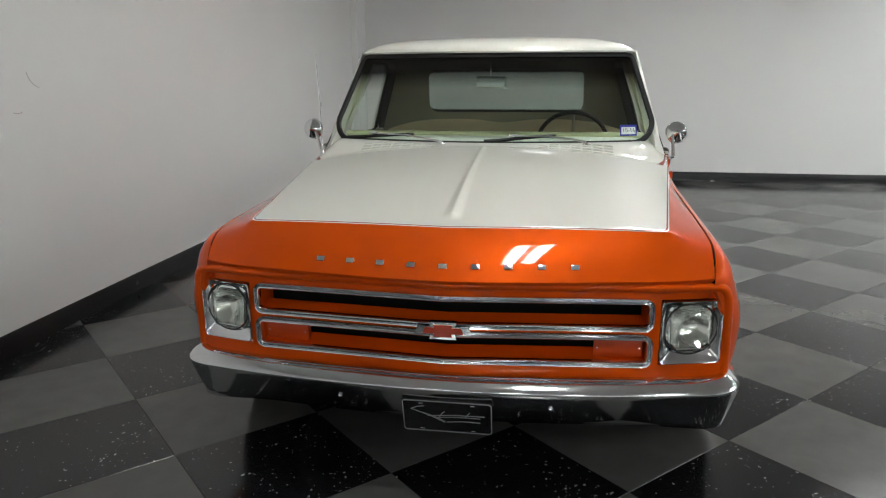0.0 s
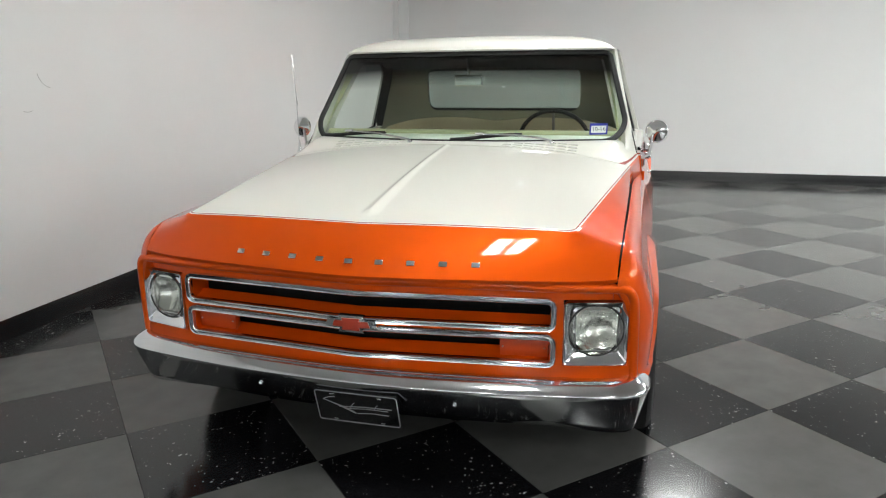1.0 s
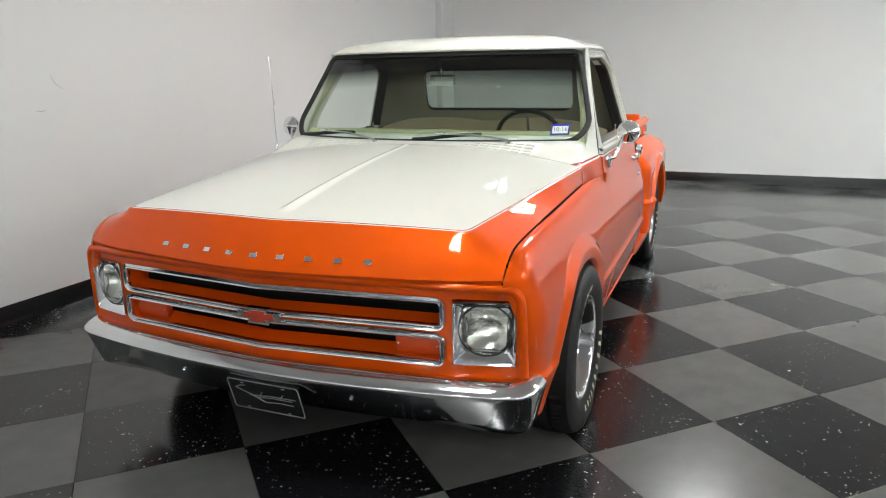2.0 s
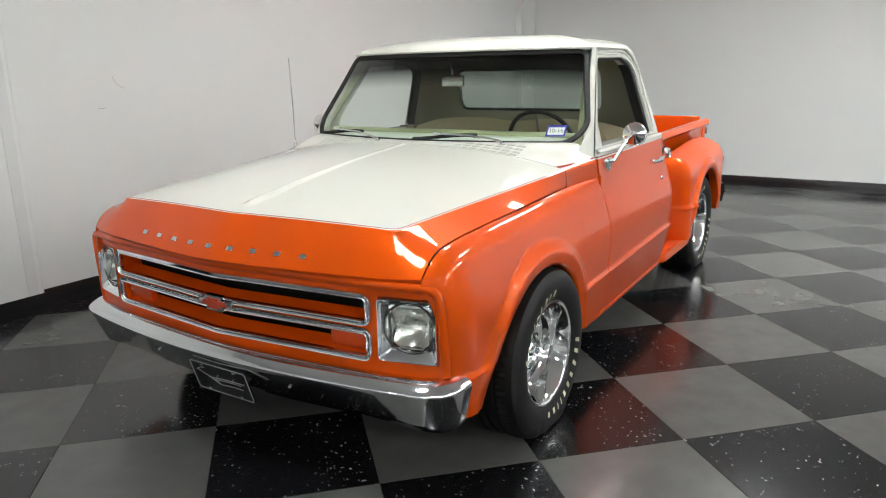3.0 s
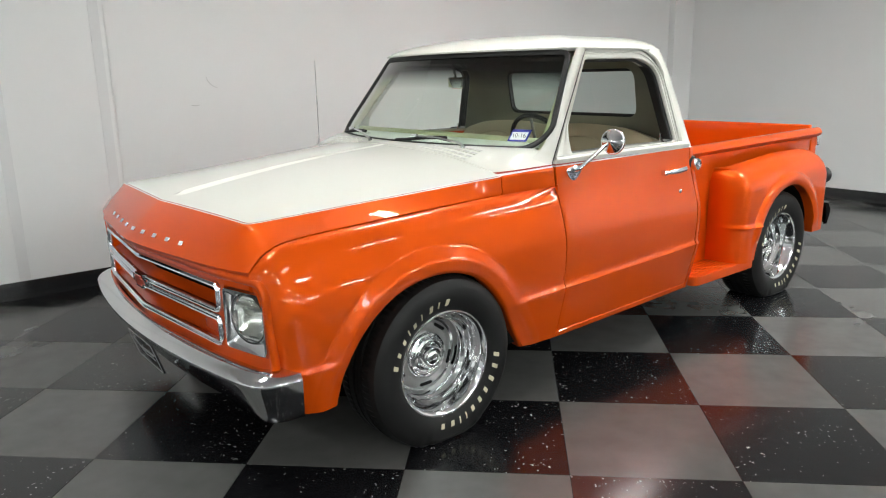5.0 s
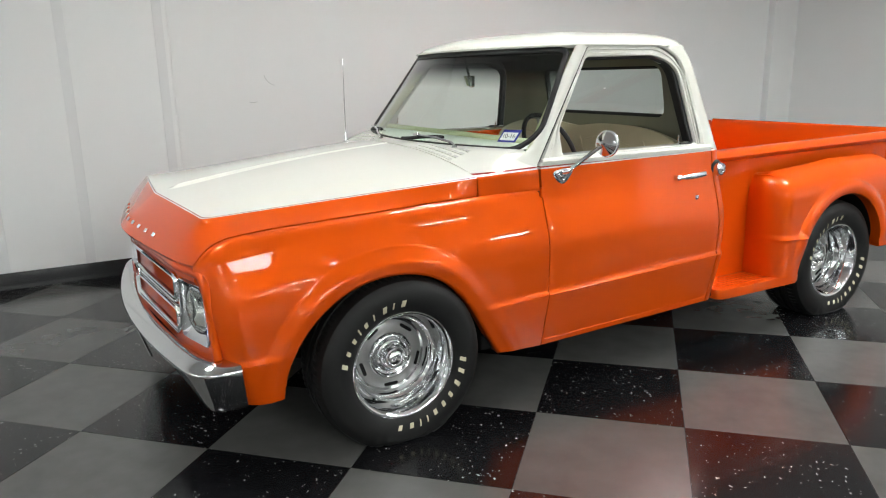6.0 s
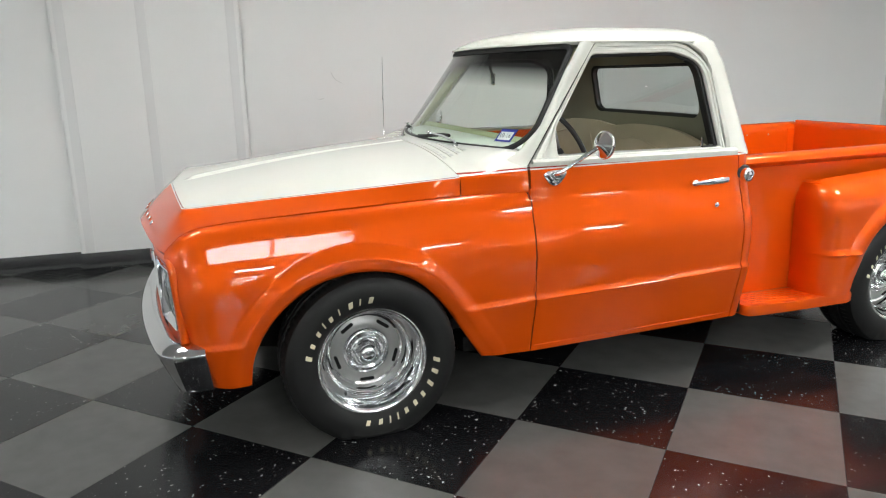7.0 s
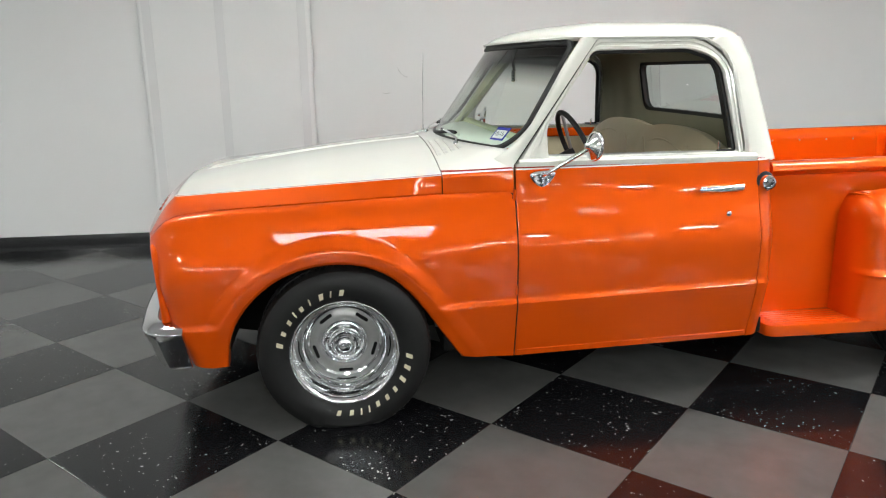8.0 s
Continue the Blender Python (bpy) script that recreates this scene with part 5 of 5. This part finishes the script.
part("rear_bumper", Geo().sweep(rbp, [(0.0, -0.08), (-0.02, -0.075), (-0.03, -0.02), (-0.035, 0.02), (-0.02, 0.07), (0.03, 0.075), (0.03, 0.06), (-0.01, 0.05), (-0.01, -0.06), (0.0, -0.07)]), M_PLATE, truck, "rear bumper, black standing for the dark reflected in its chrome")

# ---------------------------------------------------------------- wheels
tyre_prof = [(0.205, 0.100), (0.214, 0.112), (0.224, 0.121), (0.240, 0.129), (0.262, 0.136), (0.285, 0.137), (0.308, 0.134), (0.327, 0.127), (0.342, 0.115), (0.351, 0.097), (0.355, 0.07)]
grooves = []
for x in (0.045, 0.0, -0.045):
    grooves += [(0.355, x + 0.008), (0.346, x + 0.007), (0.346, x - 0.007), (0.355, x - 0.008)]
tyre_prof = tyre_prof + grooves + [(r, -x) for r, x in reversed(tyre_prof)]
TY = Geo()
nseg = 168
for i, a in enumerate(np.linspace(0, 2 * math.pi, nseg, endpoint=False)):
    # shallow tread blocks at the shoulders
    TY.v += [(x, (r - (0.006 if 0.345 < r < 0.357 and 0.05 < abs(x) < 0.105 and i % 2 else 0)) * math.cos(a), (r - (0.006 if 0.345 < r < 0.357 and 0.05 < abs(x) < 0.105 and i % 2 else 0)) * math.sin(a)) for r, x in tyre_prof]
mp = len(tyre_prof)
TY.f = [(i * mp + j, ((i + 1) % nseg) * mp + j, ((i + 1) % nseg) * mp + j + 1, i * mp + j + 1) for i in range(nseg) for j in range(mp - 1)]
# the foot of the tyre pressed flat on the floor
TY.v = [(x * (1.0 + (0.05 if z < -HUB_Z + 0.03 else 0)), y, max(z, -HUB_Z + 0.001)) for x, y, z in TY.v]
TYRE_ME = TY.mesh("tyre", M_RUBBER, sharp=30)
RIM = Geo().lathe([(0.190, -0.12), (0.186, 0.02), (0.182, 0.020), (0.172, -0.022), (0.155, -0.032), (0.135, -0.020), (0.118, -0.014), (0.100, -0.014), (0.09, -0.02), (0.0005, -0.03)], 72)
RIM_ME = RIM.mesh("wheel", M_STEEL)
RING = Geo().lathe([(0.146, -0.026), (0.155, -0.023), (0.160, -0.010), (0.164, 0.010), (0.169, 0.018), (0.176, 0.022), (0.180, 0.044), (0.186, 0.066), (0.193, 0.084), (0.200, 0.101), (0.206, 0.113), (0.213, 0.1185), (0.219, 0.119), (0.222, 0.115), (0.219, 0.104)], 96)
RING_ME = RING.mesh("trim_ring", M_CHROME, sharp=50)
CAP = Geo().lathe([(0.098, -0.022), (0.097, -0.008), (0.092, -0.003), (0.086, -0.008), (0.080, -0.006), (0.074, 0.008), (0.066, 0.012), (0.058, 0.008), (0.052, 0.014), (0.047, 0.032), (0.040, 0.038), (0.032, 0.036), (0.028, 0.042), (0.016, 0.046), (0.0005, 0.047)], 64)
CAP_ME = CAP.mesh("centre_cap", M_CHROME, sharp=50)
slot = Geo()
shape = round_rect(-0.030, 0.030, -0.007, 0.007, 0.0065, 5)
slot.add([(-0.0135, y, z) for y, z in shape] + [(-0.03, y, z) for y, z in shape], [tuple(range(len(shape)))] + [(k, (k + 1) % len(shape), len(shape) + (k + 1) % len(shape), len(shape) + k) for k in range(len(shape))])
SLOT_ME = slot.mesh("vent_slot", M_BLACK)
NUT_ME = Geo().lathe([(0.010, 0.0), (0.010, 0.012), (0.006, 0.018), (0.0005, 0.019)], 6).mesh("lug_nut", M_CHROME)


WRITING_R = 0.259
outer_wall = [(r, x) for r, x in tyre_prof if x > 0.06]
SIDE_R, SIDE_X = (list(c) for c in zip(*sorted(outer_wall)))


def on_sidewall(across, q, lift):
    """A point of the outer sidewall: across metres along the ring of writing, q outwards from it."""
    a, r = across / WRITING_R, WRITING_R + q
    return (float(np.interp(r, SIDE_R, SIDE_X)) + lift, r * math.sin(a), r * math.cos(a))


def letter_bar(width, height, slant, low=0.0):
    """A raised cream bar bent round the sidewall."""
    edge = ((-0.5, -0.003), (-0.5, 0.0012), (0.0, 0.0014), (0.5, 0.0012), (0.5, -0.003))
    rows = [[on_sidewall(x * width + slant * q, q, k) for x, k in edge] for q in np.linspace(-0.013 + low, -0.013 + low + height, 5)]
    return Geo().grid(rows).add(rows[0], [tuple(range(5))]).add(rows[-1], [tuple(range(5))])


BAR_ME = {
    "tall": letter_bar(0.017, 0.026, 0.25).mesh("letter_bar", M_LETTER),
    "low": letter_bar(0.016, 0.020, 0.25).mesh("letter_bar", M_LETTER),
    "slim": letter_bar(0.006, 0.026, 0.25).mesh("letter_bar", M_LETTER),
}
# two runs of plain bars: a long one low down, a shorter pair above
RUNS = (
    (("tall", -78), ("low", -66.5), ("low", -55), ("slim", -46.5), ("low", -38.5), ("slim", -29.5), ("tall", -18.5), ("slim", -10), ("tall", -0.5)),
    (("tall", 95), ("tall", 106), ("tall", 118), ("low", 130), ("low", 140.5), ("low", 151), ("slim", 160), ("slim", 167.5), ("low", 176.5), ("low", 188)),
)


def linked(name, me, parent, label=""):
    ob = new(name, me)
    ob.parent = parent
    return tagged(ob, label) if label else ob


def wheel(s, y, turn, steer=0.0, x_out=0.800):
    w = linked("wheel", RIM_ME, truck, "silver slotted steel wheel with a polished trim ring")
    w.location = (s * x_out, y, HUB_Z)
    w.rotation_euler = (0, 0, radians((0 if s > 0 else 180) + steer))
    ty = linked("tyre", TYRE_ME, w, "black tyre with raised cream bars round its sidewall")
    linked("trim_ring", RING_ME, w, "polished trim ring")
    linked("centre_cap", CAP_ME, w, "stepped chrome centre cap")
    for k in range(5):
        a = radians(72 * k + turn)
        o = linked("vent_slot", SLOT_ME, w)
        o.location = (0, -0.127 * math.sin(a), 0.127 * math.cos(a))
        o.rotation_euler = (a, 0, 0)
    v = linked("valve", NUT_ME, w)
    v.location, v.scale = (0.03, -0.10, -0.145), (1.6, 0.5, 0.5)
    for shape_name, a in RUNS[0] + RUNS[1]:
        o = linked("letter_bar", BAR_ME[shape_name], w)
        o.rotation_euler = (-radians(a), 0, 0)
    return w


for s in (1, -1):
    wheel(s, -0.012, 180, 0.0, 0.873)
    wheel(s, R_Y, 140, 0.0, 0.81)

# ---------------------------------------------------------------- cab interior
rows = []
for x in np.linspace(-0.76, 0.76, 49):
    e = 1 - (abs(x) / 0.78) ** 10
    puff = 0.012 * abs(math.sin(x * 6.2)) ** 0.5
    dip = 0.018 * math.exp(-((abs(x) - 0.36) / 0.26) ** 4)
    top = 1.075 + dip + puff * 0.4 - 0.05 * (abs(x) / 0.76) ** 6
    top += 0.045
    rows.append([(x, 1.70, 0.60), (x, 1.52 - puff, 0.66), (x, 1.55 - puff, 0.85), (x, 1.59 - puff, top - 0.10), (x, 1.615, top - 0.03), (x, 1.65, top), (x, 1.69, top - 0.005), (x, 1.73, top - 0.04), (x, 1.75, 0.9), (x, 1.75, 0.6)])
g = Geo().grid(rows)
g.add(rows[0], [tuple(range(10))]).add(rows[-1], [tuple(range(10))])
seat_ob = part("bench_back", g, M_TAN, truck, "tan vinyl bench seat back with piped pleats")
rows = []
for x in np.linspace(-0.76, 0.76, 33):
    puff = 0.012 * abs(math.sin(x * 6.2)) ** 0.5
    rows.append([(x, 1.60, 0.45), (x, 1.58, 0.66 + puff), (x, 1.35, 0.68 + puff), (x, 1.15, 0.675 + puff), (x, 1.09, 0.64), (x, 1.08, 0.45)])
part("bench_cushion", Geo().grid(rows), M_TAN, truck, "tan vinyl bench cushion")
for x in (-0.62, -0.12, 0.12, 0.62):
    line = [(x + 0.05 * math.sin(t * 3.1), 1.585 - 0.02 * t - 0.012, 1.07 - 0.25 * t) for t in np.linspace(0, 1, 10)]
    part("piping", Geo().tube(line, 0.004, 6, up=(0, 1, 0)), M_TAN, seat_ob)
curve = [(x, 1.592, 1.045 + 0.03 * math.cos((x + 0.4) * 9)) for x in np.linspace(-0.72, 0.72, 50)]
part("piping", Geo().tube(curve, 0.005, 6, up=(0, 1, 0)), M_TAN, seat_ob)

# dash: a pale ledge below the glass and a padded roll
rows = []
for x in np.linspace(-0.80, 0.80, 41):
    yg = float(glass_y(x, 1.10)) + 0.012
    rows.append([(x, yg, 1.101), (x, yg + 0.10, 1.110), (x, max(yg + 0.14, 0.80), 1.113), (x, max(yg + 0.15, 0.83), 1.05)])
part("dash_top", Geo().grid(rows), M_DASHTOP, truck, "pale dash ledge")
rows = []
for x in np.linspace(-0.79, 0.79, 41):
    rows.append([(x, 0.80 + 0.030 * math.cos(a), 1.108 + 0.026 * math.sin(a)) for a in np.linspace(0, 2 * math.pi, 12, endpoint=False)])
dash = part("dash_pad", Geo().grid(rows, close_v=True), M_DASH, truck, "pale green padded dash roll")
part("dash_face", Geo().box(-0.79, 0.79, 0.80, 0.84, 0.74, 1.06, 0.01), M_ORANGE, truck, "orange painted dash face")
part("dash_plate", Geo().box(0.50, 0.60, 0.60, 0.605, 1.088, 1.094, 0.001), M_PAPER, dash)

# steering wheel
wc, wr = Vector((0.435, 1.115, 1.045)), 0.195
axis = Vector((0, 0.90, 0.42)).normalized()
u = Vector((1, 0, 0))
v = axis.cross(u).normalized()
ring = [tuple(wc + u * (wr * math.cos(a)) + v * (wr * math.sin(a))) for a in np.linspace(0, 2 * math.pi, 48, endpoint=False)]
sw = part("steering_wheel", Geo().tube(ring, 0.012, 10, True, tuple(axis)), M_GASKET, truck, "black thin-rimmed steering wheel")
for a in (20, 160, 270):
    p = wc + u * (wr * math.cos(radians(a))) + v * (wr * math.sin(radians(a)))
    part("spoke", Geo().tube([tuple(wc - axis * 0.03), tuple(p)], 0.008, 8, up=(0.3, 1, 0)), M_STEEL, sw)
part("column", Geo().tube([tuple(wc - axis * 0.02), tuple(wc - axis * 0.30)], 0.025, 12, up=(1, 0, 0)), M_GASKET, sw)

# lining: head liner, back panel, pillar trims
rows = []
for x, y in edge_pts:
    rows.append([(x * 0.97, y + (1.28 - y) * 0.03, 1.505), (x * 0.9, y + (1.28 - y) * 0.1, 1.53), (x * 0.5, y + (1.28 - y) * 0.5, 1.55), (x * 0.01, 1.28, 1.55)])
part("headliner", Geo().grid(rows, close_u=True), M_TRIM, truck, "beige perforated headliner")
rows = []
for (a, b), (c, d) in zip(win_in, win_out):
    col = []
    for t in np.linspace(0, 1, 8):
        x, y, z = back_point(a, b, c, d, t)
        col.append((x * 0.955, y - 0.035 * (1 if y > 1.7 else 0.4), z))
    rows.append(col)
part("back_lining", Geo().grid(rows, close_u=True), M_TRIM, truck, "beige rear cab lining")
for s in (1, -1):
    rows = []
    for z in np.linspace(1.06, 1.52, 10):
        xf = shield_half(z) - 0.015
        rows.append([(s * (xf - 0.02), float(glass_y(xf, z)) + 0.02, z), (s * (float(green_x(z)) - 0.06), float(door_front_y(z)) - 0.01, z), (s * (float(green_x(z)) - 0.03), float(door_front_y(z)) + 0.03, z)])
    part("pillar_trim", Geo().grid(rows), M_DASH, truck, "pale green pillar trim")
# inner mirror
mir = part("inner_mirror", Geo().box(-0.085, 0.085, -0.010, 0.010, -0.030, 0.030, 0.008), M_CHROME, truck, "chrome rear-view mirror on a stalk")
mir.location, mir.rotation_euler = (-0.01, 0.91, 1.388), (0, 0, radians(-17))
part("stalk", Geo().tube([(0.0, 0.002, 0.02), (0.0, -0.01, 0.07), (0.0, -0.02, 0.145)], 0.007, 8, up=(1, 0, 0)), M_CHROME, mir)

# ---------------------------------------------------------------- wipers, antenna
def wiper(px, tip):
    yp = float(glass_y(px, 1.085)) - 0.035
    piv = Geo().lathe([(0.0005, 0.018), (0.008, 0.017), (0.011, 0.012), (0.012, 0.002), (0.014, -0.010)], 16)
    w = part("wiper", piv, M_CHROME, truck, "chrome wiper arm with a black blade")
    w.location, w.rotation_euler = (px, yp, 1.092), (0, radians(-90), 0)
    zt = 1.135
    xt = px + tip
    end = Vector(on_shield(xt, zt, 0.022))
    inv = w.matrix_basis.inverted()
    pts = [Vector((px, yp, 1.108)), Vector((px + tip * 0.12, yp + 0.01, 1.116)), Vector((px + tip * 0.5, float(glass_y(px + tip * 0.5, 1.13)) - 0.03, 1.132)), end]
    prof = [(0.0045, -0.003), (0.0045, 0.003), (-0.0045, 0.003), (-0.0045, -0.003)]
    part("wiper_arm", Geo().sweep([tuple(inv @ p) for p in pts], prof, False, tuple(inv.to_3x3() @ Vector((0, -0.7, 0.7)))), M_CHROME, w)
    bl = [tuple(inv @ Vector(on_shield(px + tip * t, 1.122 + 0.012 * math.sin(t * math.pi), 0.012))) for t in np.linspace(0.42, 1.42, 16)]
    part("wiper_blade", Geo().sweep(bl, [(0.006, -0.006), (0.006, 0.006), (-0.006, 0.006), (-0.006, -0.006)], False, tuple(inv.to_3x3() @ Vector((0, -0.7, 0.7)))), M_GASKET, w)
    part("blade_clip", Geo().box(-0.006, 0.006, -0.008, 0.008, -0.022, 0.022, 0.002).moved(*(inv @ (end + Vector((0, -0.004, 0.004))))), M_CHROME, w)


wiper(0.49, -0.35)
wiper(-0.21, -0.38)
ant = part("antenna", Geo().lathe([(0.014, -0.01), (0.014, 0.006), (0.009, 0.020), (0.006, 0.045), (0.004, 0.06), (0.0005, 0.06)], 16), M_CHROME, truck, "slim chrome whip antenna on the cowl")
ant.location, ant.rotation_euler = (-0.845, 0.52, 1.03), (0, radians(-90), 0)
part("whip", Geo().tube([(0.05, 0, 0), (0.28, 0.003, 0.004), (0.50, 0.010, 0.018)], 0.0024, 8, up=(0, 1, 0)), M_CHROME, ant)
part("joint", Geo().lathe([(0.0005, 0.268), (0.004, 0.266), (0.004, 0.245), (0.0005, 0.243)], 8), M_CHROME, ant)

# ---------------------------------------------------------------- floor
slab("floor", X_LEFT, X_RIGHT, Y_FRONT, Y_BACK, -0.12, -0.006, M_BLACK, "glossy black and grey checkered vinyl tile floor")
floor_ob = bpy.data.objects["floor"]
half = TILE / 2 - 0.0008
tile_geo = Geo().add([(-half, -half, -0.006), (half, -half, -0.006), (half, half, -0.006), (-half, half, -0.006), (-half, -half, -0.001), (half, -half, -0.001), (half, half, -0.001), (-half, half, -0.001), (-half + 0.001, -half + 0.001, 0.0), (half - 0.001, -half + 0.001, 0.0), (half - 0.001, half - 0.001, 0.0), (-half + 0.001, half - 0.001, 0.0)], [(8, 9, 10, 11), (0, 1, 5, 4), (1, 2, 6, 5), (2, 3, 7, 6), (3, 0, 4, 7), (4, 5, 9, 8), (5, 6, 10, 9), (6, 7, 11, 10), (7, 4, 8, 11)])
TILE_ME = {True: tile_geo.mesh("tile_grey", M_TILE_GREY, sharp=20), False: tile_geo.mesh("tile_black", M_TILE_DARK, sharp=20)}
turn = Matrix.Rotation(radians(TILE_TURN), 4, "Z")
cells = []
for i in range(-45, 46):
    for j in range(-45, 46):
        c = turn @ Vector(((i + 0.5) * TILE, (j + 0.5) * TILE, 0)) + Vector((*TILE_AT, 0))
        if X_LEFT - 0.42 < c.x < X_RIGHT + 0.4 and Y_FRONT - 0.4 < c.y < Y_BACK + 0.42:
            cells.append((max(abs(c.x - 1.6) / 1.0, abs(c.y - 1.9) / 1.25), c, (i + j) % 2 == 0))
cells.sort(key=lambda c: c[0])


def cut_tile(c):
    """A tile at the foot of a wall, cut to the room."""
    poly = [turn @ Vector((x, y, 0)) + c for x, y in ((-half, -half), (half, -half), (half, half), (-half, half))]
    for axis, bound, sign in ((0, X_LEFT, 1), (0, X_RIGHT, -1), (1, Y_FRONT, 1), (1, Y_BACK, -1)):
        kept = []
        for a, b in zip(poly, poly[1:] + poly[:1]):
            da, db = sign * (a[axis] - bound), sign * (b[axis] - bound)
            if da >= 0:
                kept.append(a)
            if da * db < 0:
                kept.append(a.lerp(b, da / (da - db)))
        poly = kept
    n = len(poly)
    if n < 3:
        return None
    return [(p.x, p.y, -0.006) for p in poly] + [(p.x, p.y, 0.0) for p in poly], [tuple(range(n, 2 * n))] + [(k, (k + 1) % n, n + (k + 1) % n, n + k) for k in range(n)]


rest = {True: Geo(), False: Geo()}
for k, (far, c, grey) in enumerate(cells):
    if not (X_LEFT + 0.44 < c.x < X_RIGHT - 0.44 and Y_FRONT + 0.44 < c.y < Y_BACK - 0.44):
        piece = cut_tile(c)
        if piece and k < 300:
            o = new("tile", Geo().add(*piece).mesh("cut_tile", M_TILE_GREY if grey else M_TILE_DARK, sharp=20))
            o.parent = floor_ob
        elif piece:
            rest[grey].add(*piece)
    elif k < 300:
        o = new("tile", TILE_ME[grey])
        o.matrix_basis = Matrix.Translation(c) @ turn
        o.parent = floor_ob
    else:
        rest[grey].add([tuple(turn @ Vector(v) + c) for v in tile_geo.v], tile_geo.f)
for grey, geo in rest.items():
    o = part("far_tiles", geo, M_TILE_GREY if grey else M_TILE_DARK, floor_ob, "far vinyl tiles", sharp=20)
    o["kind"] = "stuff"
